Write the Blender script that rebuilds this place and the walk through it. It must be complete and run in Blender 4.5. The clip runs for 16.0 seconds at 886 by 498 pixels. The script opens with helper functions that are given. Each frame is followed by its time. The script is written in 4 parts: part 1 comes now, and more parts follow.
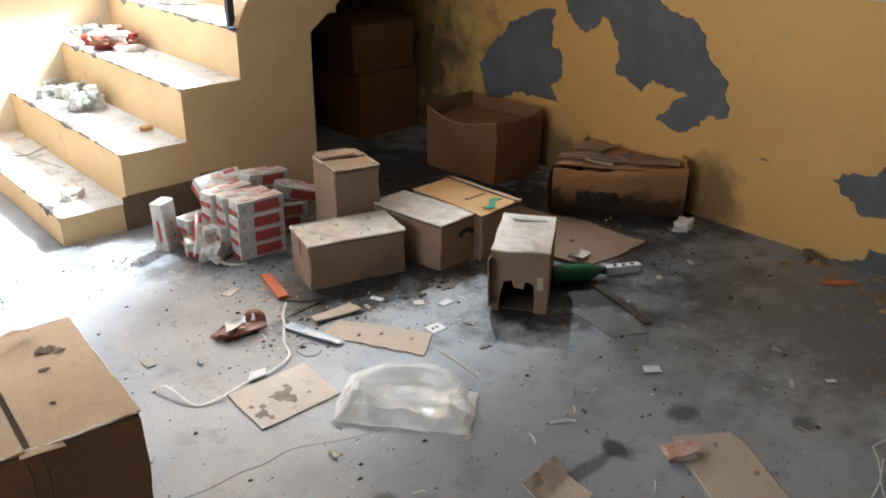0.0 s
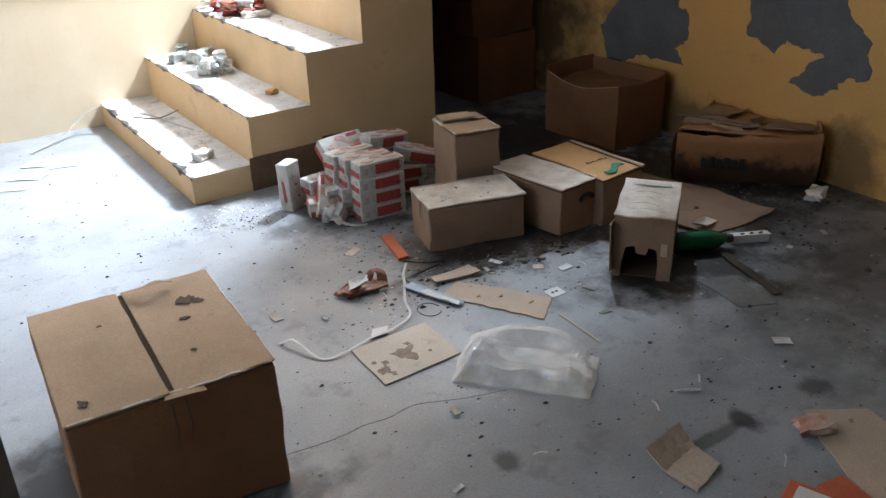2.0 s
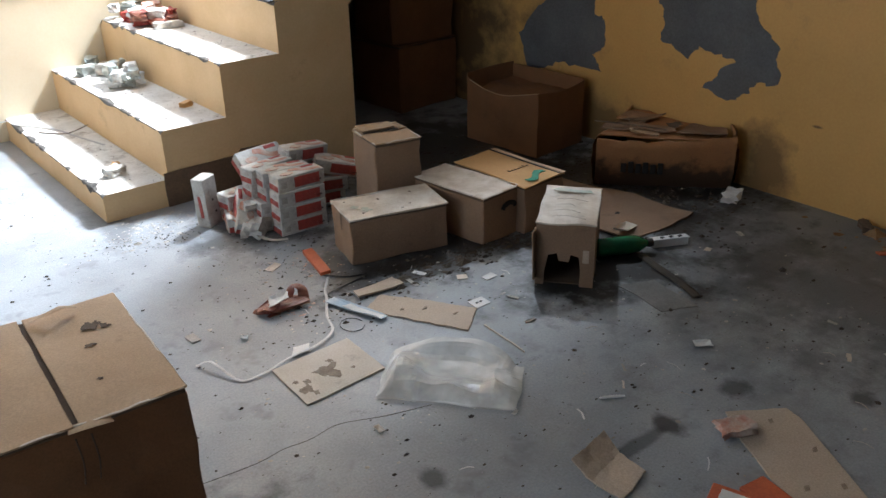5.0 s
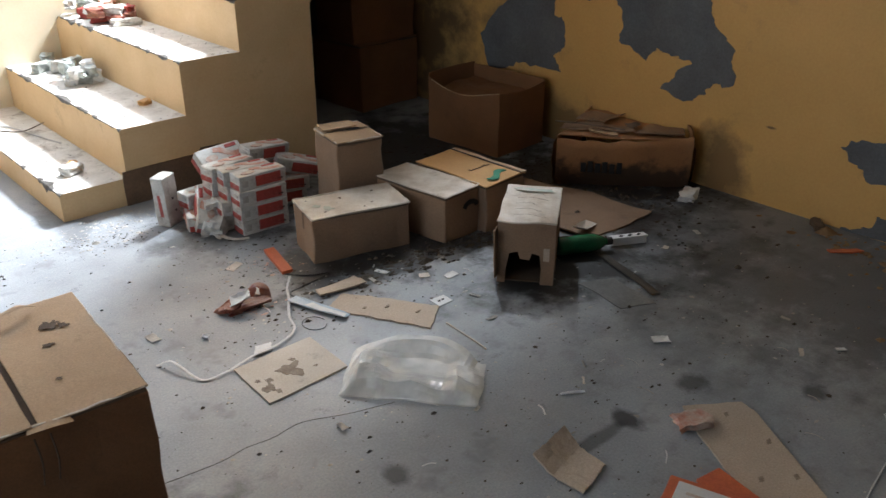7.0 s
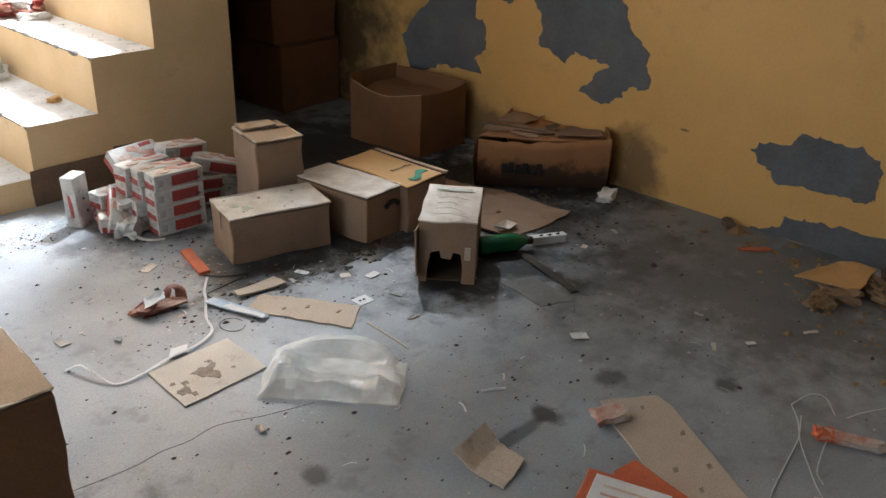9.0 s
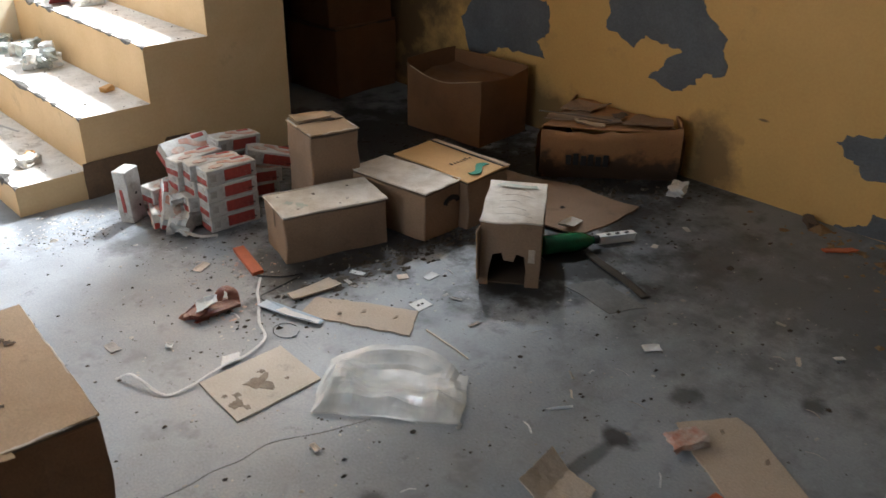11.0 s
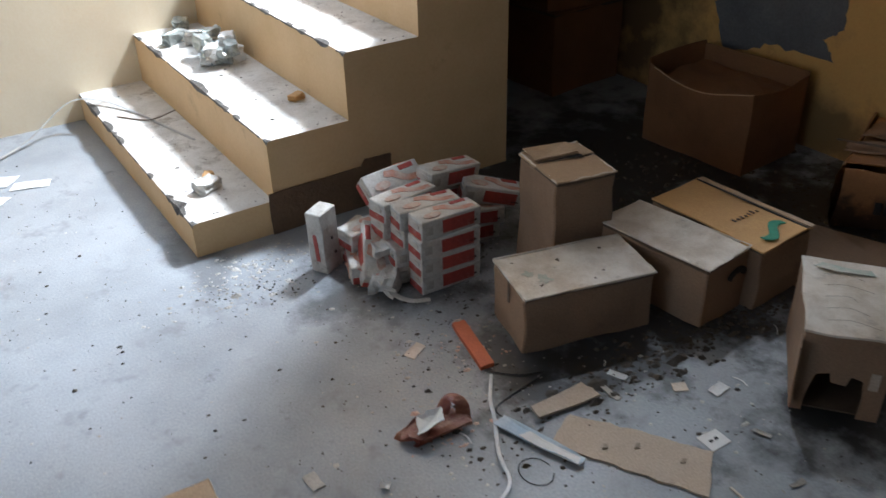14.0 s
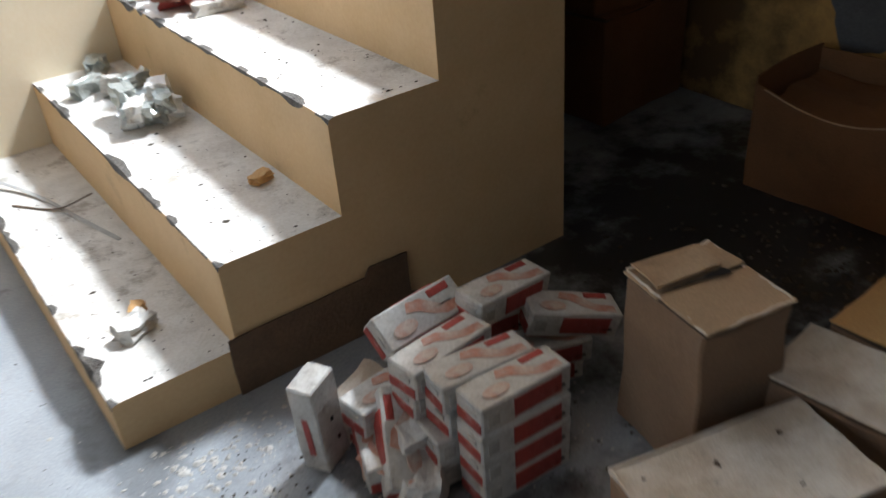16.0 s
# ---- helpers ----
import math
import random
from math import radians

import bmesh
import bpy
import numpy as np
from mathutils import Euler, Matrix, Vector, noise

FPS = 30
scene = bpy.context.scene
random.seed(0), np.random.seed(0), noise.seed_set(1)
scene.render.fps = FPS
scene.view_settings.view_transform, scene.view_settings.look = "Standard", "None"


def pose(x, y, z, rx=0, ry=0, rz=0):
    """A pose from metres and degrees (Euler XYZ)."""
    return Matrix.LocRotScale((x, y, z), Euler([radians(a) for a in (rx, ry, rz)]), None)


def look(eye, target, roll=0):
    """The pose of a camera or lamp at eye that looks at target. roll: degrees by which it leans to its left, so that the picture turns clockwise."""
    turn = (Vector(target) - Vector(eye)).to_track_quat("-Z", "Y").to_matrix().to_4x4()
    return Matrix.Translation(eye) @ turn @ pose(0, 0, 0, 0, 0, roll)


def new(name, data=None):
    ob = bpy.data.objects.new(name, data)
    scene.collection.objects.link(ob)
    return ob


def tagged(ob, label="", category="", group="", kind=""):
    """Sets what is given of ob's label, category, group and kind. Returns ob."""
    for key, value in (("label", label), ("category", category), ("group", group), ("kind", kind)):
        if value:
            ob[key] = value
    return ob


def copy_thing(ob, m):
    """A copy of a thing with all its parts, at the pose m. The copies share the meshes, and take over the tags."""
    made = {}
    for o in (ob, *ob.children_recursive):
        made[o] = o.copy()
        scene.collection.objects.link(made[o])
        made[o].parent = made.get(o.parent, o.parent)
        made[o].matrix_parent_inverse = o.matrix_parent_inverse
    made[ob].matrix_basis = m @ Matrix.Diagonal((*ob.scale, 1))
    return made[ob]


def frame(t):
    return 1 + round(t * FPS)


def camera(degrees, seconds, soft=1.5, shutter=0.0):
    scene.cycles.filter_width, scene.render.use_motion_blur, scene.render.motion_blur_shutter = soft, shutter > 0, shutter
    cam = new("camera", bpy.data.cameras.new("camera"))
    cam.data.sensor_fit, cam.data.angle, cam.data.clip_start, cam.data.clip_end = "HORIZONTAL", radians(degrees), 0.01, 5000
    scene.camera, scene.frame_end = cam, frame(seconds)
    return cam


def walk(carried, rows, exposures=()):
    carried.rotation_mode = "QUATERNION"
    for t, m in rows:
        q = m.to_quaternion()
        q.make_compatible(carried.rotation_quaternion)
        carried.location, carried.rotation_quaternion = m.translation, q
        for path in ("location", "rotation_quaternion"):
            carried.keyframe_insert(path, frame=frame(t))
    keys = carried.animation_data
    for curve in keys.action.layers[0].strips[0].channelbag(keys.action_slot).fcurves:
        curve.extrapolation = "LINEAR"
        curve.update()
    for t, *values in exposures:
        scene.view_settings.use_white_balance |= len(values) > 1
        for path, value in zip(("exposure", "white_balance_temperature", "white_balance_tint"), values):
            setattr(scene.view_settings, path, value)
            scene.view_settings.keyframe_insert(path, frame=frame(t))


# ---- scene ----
cam = camera(54.7, 16.0, shutter=0.5)
PATH = [
    (0, (0.275, 0.702, 1.374), (1.485, 2.07, 0.56), 0.4),
    (0.5, (0.267, 0.708, 1.365), (1.442, 2.136, 0.603), -0.2),
    (1, (0.234, 0.751, 1.332), (1.272, 2.221, 0.458), -1.2),
    (1.5, (0.225, 0.738, 1.334), (1.221, 2.239, 0.466), -1.6),
    (2, (0.233, 0.729, 1.35), (1.231, 2.225, 0.475), -1.7),
    (2.5, (0.241, 0.733, 1.341), (1.247, 2.223, 0.462), -1.6),
    (3, (0.24, 0.737, 1.34), (1.266, 2.216, 0.469), -1.5),
    (3.5, (0.262, 0.727, 1.333), (1.315, 2.188, 0.464), -1.2),
    (4, (0.264, 0.735, 1.336), (1.349, 2.172, 0.467), -1.4),
    (4.5, (0.271, 0.735, 1.343), (1.373, 2.164, 0.481), -1.3),
    (5, (0.283, 0.745, 1.348), (1.413, 2.151, 0.483), -1.2),
    (7.5, (0.27, 0.732, 1.35), (1.523, 2.03, 0.487), 0.9),
    (8, (0.271, 0.734, 1.342), (1.601, 1.957, 0.484), 2.2),
    (10.5, (0.346, 0.697, 1.327), (1.619, 1.978, 0.466), 0.1),
    (11, (0.379, 0.861, 1.351), (1.599, 2.157, 0.439), 0.7),
    (11.5, (0.43, 0.912, 1.341), (1.653, 2.209, 0.434), 0.7),
    (12, (0.593, 0.92, 1.319), (1.713, 2.311, 0.419), 0.9),
    (12.5, (0.601, 1.044, 1.324), (1.654, 2.482, 0.416), 1.0),
    (13, (0.548, 1.269, 1.339), (1.593, 2.693, 0.401), 0.6),
    (13.5, (0.567, 1.485, 1.34), (1.601, 2.888, 0.359), 0.6),
    (14, (0.604, 1.68, 1.369), (1.536, 3.121, 0.342), -1.4),
    (14.5, (0.626, 1.797, 1.335), (1.564, 3.258, 0.341), -2.5),
    (15, (0.63, 1.953, 1.337), (1.58, 3.414, 0.355), -8.8),
    (15.5, (0.823, 2.194, 1.265), (1.764, 3.659, 0.28), -8.9),
    (16, (1.045, 2.581, 1.21), (1.992, 3.981, 0.141), -4.8),
]
walk(cam, [(t, look(eye, target, roll)) for t, eye, target, roll in PATH],
     exposures=[(0, 1.8, 6400, 10), (0.25, 1.35, 6250, 10), (0.6, 1.0, 6200, 10), (1.5, 1.1, 6050, 10), (3.0, 1.1, 6050, 10), (5.0, 1.05, 6150, 10), (7.5, 1.15, 6350, 10), (8.0, 1.55, 6350, 10),
                (10.5, 1.25, 6450, 10), (11.5, 1.1, 6400, 10), (12.5, 0.85, 6250, 10), (14, 0.5, 6000, 10), (15.5, 0.2, 6000, 10), (16.0, 0.25, 6300, 10)])

from mathutils.geometry import tessellate_polygon

# ---------------------------------------------------------------- light
world = bpy.data.worlds.new("world")
scene.world = world
world.use_nodes = True
wn = world.node_tree.nodes
sky = wn.new("ShaderNodeTexSky")
sky.sky_type = "NISHITA"
sky.sun_disc = False
SUN_EL, SUN_AZ = radians(49), radians(82)
sky.sun_elevation, sky.sun_rotation = SUN_EL, SUN_AZ
wn["Background"].inputs["Strength"].default_value = 0.12
world.node_tree.links.new(sky.outputs[0], wn["Background"].inputs["Color"])


def lamp(name, kind, m, energy, colour, size=1.0, size_y=1.0):
    data = bpy.data.lights.new(name, kind)
    data.energy, data.color = energy, colour
    if kind == "AREA":
        data.shape, data.size, data.size_y = "RECTANGLE", size, size_y
    else:
        data.angle = radians(size)
    ob = new(name, data)
    ob.matrix_world = m
    return ob


sun_from = Vector((math.sin(SUN_AZ) * math.cos(SUN_EL), math.cos(SUN_AZ) * math.cos(SUN_EL), math.sin(SUN_EL)))
lamp("sun", "SUN", look(sun_from * 10, (0, 0, 0)), 1.0, (1.0, 0.97, 0.92), 12)
# sky light in the open stairwell, in the barred window and in the wide doorway on the street side
lamp("stairwell_sky", "AREA", look((3.65, 4.78, 3.3), (0.9, 4.3, 0.2)), 260, (0.84, 0.92, 1.0), 0.45, 0.45)
lamp("window_sky", "AREA", look((1.3, 5.42, 1.5), (1.3, 3.2, 0.3)), 11, (0.80, 0.90, 1.0), 1.4, 1.2)
lamp("doorway_sky", "AREA", look((-1.75, 2.55, 1.55), (1.0, 2.2, 0.0)), 9, (0.80, 0.91, 1.0), 1.7, 1.4)


# ---------------------------------------------------------------- materials
def material(name, base, second=None, rough=0.7, scale=8.0, fine=120.0, amount=0.5, bump=0.15, grit=None, metal=0.0, spread=0.0, rough_var=0.1, speck=0.3):
    """Two colours mixed by large noise, a fine grain on top, relief, and an optional dirt colour in patches."""
    m = bpy.data.materials.new(name)
    m.use_nodes = True
    n, l = m.node_tree.nodes, m.node_tree.links
    b = n["Principled BSDF"]
    co = n.new("ShaderNodeTexCoord")
    big = n.new("ShaderNodeTexNoise")
    big.inputs["Scale"].default_value, big.inputs["Detail"].default_value, big.inputs["Roughness"].default_value = scale, 6, 0.6
    small = n.new("ShaderNodeTexNoise")
    small.inputs["Scale"].default_value, small.inputs["Detail"].default_value = fine, 3
    src = co.outputs["Object"]
    l.new(src, big.inputs["Vector"])
    l.new(src, small.inputs["Vector"])
    second = second or tuple(c * 0.75 for c in base)
    ramp = n.new("ShaderNodeMapRange")
    ramp.inputs[1].default_value, ramp.inputs[2].default_value = 0.35, 0.68
    ramp.inputs[4].default_value = amount * 2
    l.new(big.outputs["Fac"], ramp.inputs[0])
    mix = n.new("ShaderNodeMix")
    mix.data_type = "RGBA"
    mix.inputs[6].default_value, mix.inputs[7].default_value = (*base, 1), (*second, 1)
    l.new(ramp.outputs[0], mix.inputs[0])
    grain = n.new("ShaderNodeMix")
    grain.data_type, grain.blend_type = "RGBA", "OVERLAY"
    grain.inputs[0].default_value = speck
    l.new(mix.outputs[2], grain.inputs[6])
    l.new(small.outputs["Fac"], grain.inputs[7])
    out = grain.outputs[2]
    if grit:
        dirt = n.new("ShaderNodeTexNoise")
        dirt.inputs["Scale"].default_value, dirt.inputs["Detail"].default_value, dirt.inputs["Roughness"].default_value = grit[1], 8, 0.7
        l.new(src, dirt.inputs["Vector"])
        cut = n.new("ShaderNodeMapRange")
        cut.inputs[1].default_value, cut.inputs[2].default_value, cut.inputs[4].default_value = grit[2], grit[2] + 0.12, grit[3]
        l.new(dirt.outputs["Fac"], cut.inputs[0])
        dm = n.new("ShaderNodeMix")
        dm.data_type = "RGBA"
        dm.inputs[7].default_value = (*grit[0], 1)
        l.new(cut.outputs[0], dm.inputs[0])
        l.new(out, dm.inputs[6])
        out = dm.outputs[2]
    if spread:
        info = n.new("ShaderNodeObjectInfo")
        val = n.new("ShaderNodeMapRange")
        val.inputs[3].default_value, val.inputs[4].default_value = 1 - spread, 1 + spread
        l.new(info.outputs["Random"], val.inputs[0])
        hsv = n.new("ShaderNodeHueSaturation")
        l.new(val.outputs[0], hsv.inputs["Value"])
        l.new(out, hsv.inputs["Color"])
        out = hsv.outputs[0]
    l.new(out, b.inputs["Base Color"])
    rr = n.new("ShaderNodeMapRange")
    rr.inputs[3].default_value, rr.inputs[4].default_value = max(rough - rough_var, 0.02), min(rough + rough_var, 1)
    l.new(big.outputs["Fac"], rr.inputs[0])
    l.new(rr.outputs[0], b.inputs["Roughness"])
    b.inputs["Metallic"].default_value = metal
    if bump:
        add = n.new("ShaderNodeMath")
        l.new(big.outputs["Fac"], add.inputs[0])
        l.new(small.outputs["Fac"], add.inputs[1])
        bp = n.new("ShaderNodeBump")
        bp.inputs["Strength"].default_value, bp.inputs["Distance"].default_value = bump, 0.01
        l.new(add.outputs[0], bp.inputs["Height"])
        l.new(bp.outputs[0], b.inputs["Normal"])
    return m


def add_stains_and_shade(m, stains, axes, colour, warp=7):
    """Pools of dirt, and of painted-in shade, with ragged outlines: place, half sizes, strength."""
    n, l = m.node_tree.nodes, m.node_tree.links
    b = n["Principled BSDF"]
    out = b.inputs["Base Color"].links[0].from_socket
    co = n.new("ShaderNodeTexCoord")
    wob = n.new("ShaderNodeTexNoise")
    wob.inputs["Scale"].default_value, wob.inputs["Detail"].default_value, wob.inputs["Roughness"].default_value = warp, 7, 0.65
    l.new(co.outputs["Object"], wob.inputs["Vector"])
    for x, y, rx, ry, strength in stains:
        mp = n.new("ShaderNodeMapping")
        loc, scl = [0, 0, 0], [0, 0, 0]
        loc[axes[0]], loc[axes[1]], scl[axes[0]], scl[axes[1]] = -x / rx, -y / ry, 1 / rx, 1 / ry
        mp.inputs["Location"].default_value, mp.inputs["Scale"].default_value = loc, scl
        l.new(co.outputs["Object"], mp.inputs["Vector"])
        ln = n.new("ShaderNodeVectorMath")
        ln.operation = "LENGTH"
        l.new(mp.outputs[0], ln.inputs[0])
        ad = n.new("ShaderNodeMath")
        ad.operation = "MULTIPLY_ADD"
        ad.inputs[1].default_value, ad.inputs[2].default_value = 2.6, -1.3
        l.new(wob.outputs["Fac"], ad.inputs[0])
        sm = n.new("ShaderNodeMath")
        l.new(ln.outputs["Value"], sm.inputs[0])
        l.new(ad.outputs[0], sm.inputs[1])
        cut = n.new("ShaderNodeMapRange")
        cut.inputs[1].default_value, cut.inputs[2].default_value, cut.inputs[3].default_value, cut.inputs[4].default_value = 0.55, 1.15, strength, 0
        l.new(sm.outputs[0], cut.inputs[0])
        mx = n.new("ShaderNodeMix")
        mx.data_type = "RGBA"
        mx.inputs[7].default_value = (*colour, 1)
        l.new(cut.outputs[0], mx.inputs[0])
        l.new(out, mx.inputs[6])
        out = mx.outputs[2]
    l.new(out, b.inputs["Base Color"])
    return m


def mottle(m, scale, start, colour, amount):
    """One more layer of fine spots over a material's colour."""
    n, l = m.node_tree.nodes, m.node_tree.links
    b = n["Principled BSDF"]
    co, no, cut, mx = n.new("ShaderNodeTexCoord"), n.new("ShaderNodeTexNoise"), n.new("ShaderNodeMapRange"), n.new("ShaderNodeMix")
    no.inputs["Scale"].default_value, no.inputs["Detail"].default_value, no.inputs["Roughness"].default_value = scale, 9, 0.75
    l.new(co.outputs["Object"], no.inputs["Vector"])
    cut.inputs[1].default_value, cut.inputs[2].default_value, cut.inputs[4].default_value = start, start + 0.08, amount
    l.new(no.outputs["Fac"], cut.inputs[0])
    mx.data_type = "RGBA"
    mx.inputs[7].default_value = (*colour, 1)
    l.new(b.inputs["Base Color"].links[0].from_socket, mx.inputs[6])
    l.new(cut.outputs[0], mx.inputs[0])
    l.new(mx.outputs[2], b.inputs["Base Color"])
    return m


# Grime spots, plus the shade of cartons and lowest step put into colour.
FLOOR_STAINS_SHADE = [(2.98, 2.9, 0.75, 0.62, 1.0), (2.75, 3.75, 0.8, 0.6, 0.95), (2.0, 2.9, 0.5, 0.17, 0.95), (1.72, 3.03, 0.16, 0.2, 0.85),
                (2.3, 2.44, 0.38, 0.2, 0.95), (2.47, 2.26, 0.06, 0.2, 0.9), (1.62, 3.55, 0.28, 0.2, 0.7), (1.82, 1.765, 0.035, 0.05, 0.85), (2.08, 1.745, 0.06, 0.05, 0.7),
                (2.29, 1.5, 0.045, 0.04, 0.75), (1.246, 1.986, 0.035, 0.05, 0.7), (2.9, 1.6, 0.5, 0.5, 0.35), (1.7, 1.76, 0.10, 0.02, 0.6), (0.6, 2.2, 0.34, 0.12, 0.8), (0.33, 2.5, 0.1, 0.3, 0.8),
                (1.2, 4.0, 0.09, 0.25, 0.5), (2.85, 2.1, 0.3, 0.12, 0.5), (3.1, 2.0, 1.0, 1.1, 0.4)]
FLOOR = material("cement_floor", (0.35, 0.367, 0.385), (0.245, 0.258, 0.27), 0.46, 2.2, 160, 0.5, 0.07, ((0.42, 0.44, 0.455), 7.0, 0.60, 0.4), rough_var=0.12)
mottle(FLOOR, 5, 0.56, (0.15, 0.152, 0.155), 0.5)
mottle(FLOOR, 11, 0.60, (0.11, 0.11, 0.11), 0.55)
mottle(FLOOR, 48, 0.66, (0.07, 0.065, 0.06), 0.75)
mottle(FLOOR, 40, 0.65, (0.50, 0.51, 0.52), 0.6)
add_stains_and_shade(FLOOR, FLOOR_STAINS_SHADE, (0, 1), (0.020, 0.018, 0.017))
OCHRE = material("ochre_wall_paint", (0.68, 0.385, 0.12), (0.61, 0.345, 0.105), 0.62, 2.5, 90, 0.5, 0.04, ((0.38, 0.22, 0.09), 4.0, 0.6, 0.5), speck=0.12)
# Wall smears; pool at 4.65 paints the alcove's shade, 3.45 darkens behind cartons.
add_stains_and_shade(OCHRE, [(2.50, 0.08, 0.13, 0.22, 0.75), (1.44, 0.45, 0.01, 0.03, 0.8), (2.3, 0.32, 0.02, 0.006, 0.8), (4.65, 0.35, 0.75, 0.65, 0.92), (3.45, 0.12, 0.28, 0.16, 0.7)], (1, 2), (0.11, 0.06, 0.028), 4)
# The wall's paint made paler, with the light on the stairs in it.
CREAM = material("worn_yellow_lit_stair_paint", (0.68, 0.465, 0.25), (0.61, 0.405, 0.205), 0.65, 4, 90, 0.5, 0.05, ((0.30, 0.2, 0.11), 9.0, 0.66, 0.5), speck=0.12)
# Cream lifted paler to carry some of the strong light on this wall.
NORTH = material("pale_lit_cream_wall_paint", (0.80, 0.70, 0.52), (0.74, 0.63, 0.45), 0.6, 3, 90, 0.5, 0.04, ((0.5, 0.38, 0.22), 4, 0.68, 0.3), speck=0.1)
TREAD = material("dusty_stair_tread", (0.72, 0.69, 0.64), (0.55, 0.51, 0.46), 0.8, 9, 140, 0.5, 0.3, ((0.2, 0.17, 0.14), 14, 0.6, 0.7))
mottle(TREAD, 6, 0.56, (0.30, 0.26, 0.21), 0.75)
mottle(TREAD, 26, 0.62, (0.14, 0.11, 0.09), 0.7)
mottle(CREAM, 5, 0.60, (0.40, 0.25, 0.12), 0.45)
mottle(CREAM, 38, 0.68, (0.18, 0.11, 0.06), 0.7)
CHIP = material("chipped_cement", (0.16, 0.145, 0.13), (0.09, 0.08, 0.07), 0.9, 30, 200, 0.5, 0.6)
# Bare plaster of the patches; its dark grey also paints alcove shade.
PLASTER = material("bare_grey_plaster_and_shade", (0.135, 0.135, 0.14), (0.10, 0.10, 0.105), 0.85, 6, 120, 0.5, 0.3, ((0.2, 0.19, 0.18), 12, 0.62, 0.4))
WHITEWASH = material("pale_wall_paint", (0.62, 0.63, 0.65), (0.54, 0.55, 0.57), 0.7, 3, 90, 0.5, 0.08)
CEILING = material("ceiling_whitewash", (0.6, 0.58, 0.54), (0.5, 0.48, 0.44), 0.8, 3, 90, 0.5, 0.08)
GREYWALL = material("grey_door_jamb_paint", (0.50, 0.50, 0.49), (0.44, 0.44, 0.43), 0.6, 5, 90, 0.4, 0.05)
DARKBASE = material("brown_damp_patch", (0.15, 0.085, 0.045), (0.10, 0.06, 0.035), 0.75, 9, 120, 0.5, 0.2)
BLUE = material("blue_grey_sill_paint", (0.16, 0.24, 0.36), (0.12, 0.18, 0.28), 0.45, 9, 120, 0.5, 0.08)
IRON = material("dark_iron", (0.025, 0.028, 0.04), (0.04, 0.035, 0.035), 0.5, 20, 150, 0.5, 0.15, metal=0.3)
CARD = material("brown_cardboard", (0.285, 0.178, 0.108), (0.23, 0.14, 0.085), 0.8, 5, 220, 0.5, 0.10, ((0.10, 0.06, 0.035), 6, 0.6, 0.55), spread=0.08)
# Carton sides kept dark: the shade on their backlit faces is in the colour.
CARD_RED = material("reddish_shaded_cardboard", (0.22, 0.098, 0.038), (0.17, 0.075, 0.03), 0.78, 4, 220, 0.5, 0.10, ((0.09, 0.045, 0.02), 5, 0.62, 0.6))
CARD_WET = add_stains_and_shade(material("damp_orange_cardboard", (0.36, 0.165, 0.06), (0.28, 0.125, 0.048), 0.75, 4, 220, 0.5, 0.10, ((0.12, 0.055, 0.025), 6, 0.6, 0.6)), [(3.15, 0.03, 0.5, 0.09, 0.85)], (0, 2), (0.03, 0.018, 0.012), 14)
# Flap colour lifted above the sides for light falling from above.
CARD_TOP = material("toplit_cardboard_flap", (0.50, 0.35, 0.22), (0.43, 0.295, 0.18), 0.75, 6, 220, 0.5, 0.12, ((0.16, 0.09, 0.05), 8, 0.62, 0.6))
# Dust, whitened further to carry the light on the box tops.
CARD_DUST = material("dusty_toplit_cardboard", (0.78, 0.71, 0.62), (0.56, 0.47, 0.37), 0.4, 11, 200, 0.6, 0.25, ((0.2, 0.15, 0.11), 13, 0.58, 0.7))
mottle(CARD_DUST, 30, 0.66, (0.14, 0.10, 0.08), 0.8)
CARD_ORANGE = material("orange_cardboard_top", (0.62, 0.36, 0.14), (0.55, 0.31, 0.12), 0.7, 5, 200, 0.5, 0.08, ((0.25, 0.14, 0.06), 7, 0.64, 0.4))
# Dark for stains, and for shade painted into seams, holes and box insides.
CARD_DARK = material("dark_stain_and_shade_cardboard", (0.13, 0.085, 0.055), (0.09, 0.06, 0.04), 0.85, 6, 200, 0.5, 0.2)
SHEET = material("pale_card_sheet", (0.66, 0.58, 0.49), (0.58, 0.50, 0.41), 0.8, 7, 200, 0.5, 0.08, ((0.22, 0.16, 0.11), 5, 0.63, 0.7))
SHEET_TAN = material("tan_card_sheet", (0.53, 0.43, 0.335), (0.46, 0.36, 0.27), 0.8, 6, 200, 0.5, 0.08, ((0.2, 0.13, 0.08), 9, 0.64, 0.6))
# Black for print, and for shade painted as slit, hand hole and gap.
INK = material("black_print_and_shade", (0.02, 0.015, 0.012), rough=0.7, bump=0)
GREEN_STAIN = material("greenish_stain", (0.40, 0.46, 0.38), (0.55, 0.52, 0.44), 0.6, 40, 200, 0.6, 0.1)
STAIN = material("brown_stain", (0.24, 0.18, 0.13), (0.36, 0.29, 0.22), 0.85, 40, 200, 0.5, 0.1)
GREEN_INK = material("green_print", (0.04, 0.26, 0.15), (0.05, 0.30, 0.18), 0.6, 20, 150, 0.4, 0)
WHITE_CARD = material("white_coated_card", (0.62, 0.60, 0.56), (0.45, 0.42, 0.38), 0.5, 18, 160, 0.5, 0.12, ((0.26, 0.21, 0.18), 22, 0.56, 0.75), spread=0.06)
mottle(WHITE_CARD, 24, 0.58, (0.30, 0.26, 0.22), 0.7)
RED_CARD = material("red_printed_card", (0.42, 0.06, 0.045), (0.30, 0.05, 0.04), 0.5, 22, 160, 0.5, 0.08, ((0.52, 0.42, 0.38), 26, 0.60, 0.6))
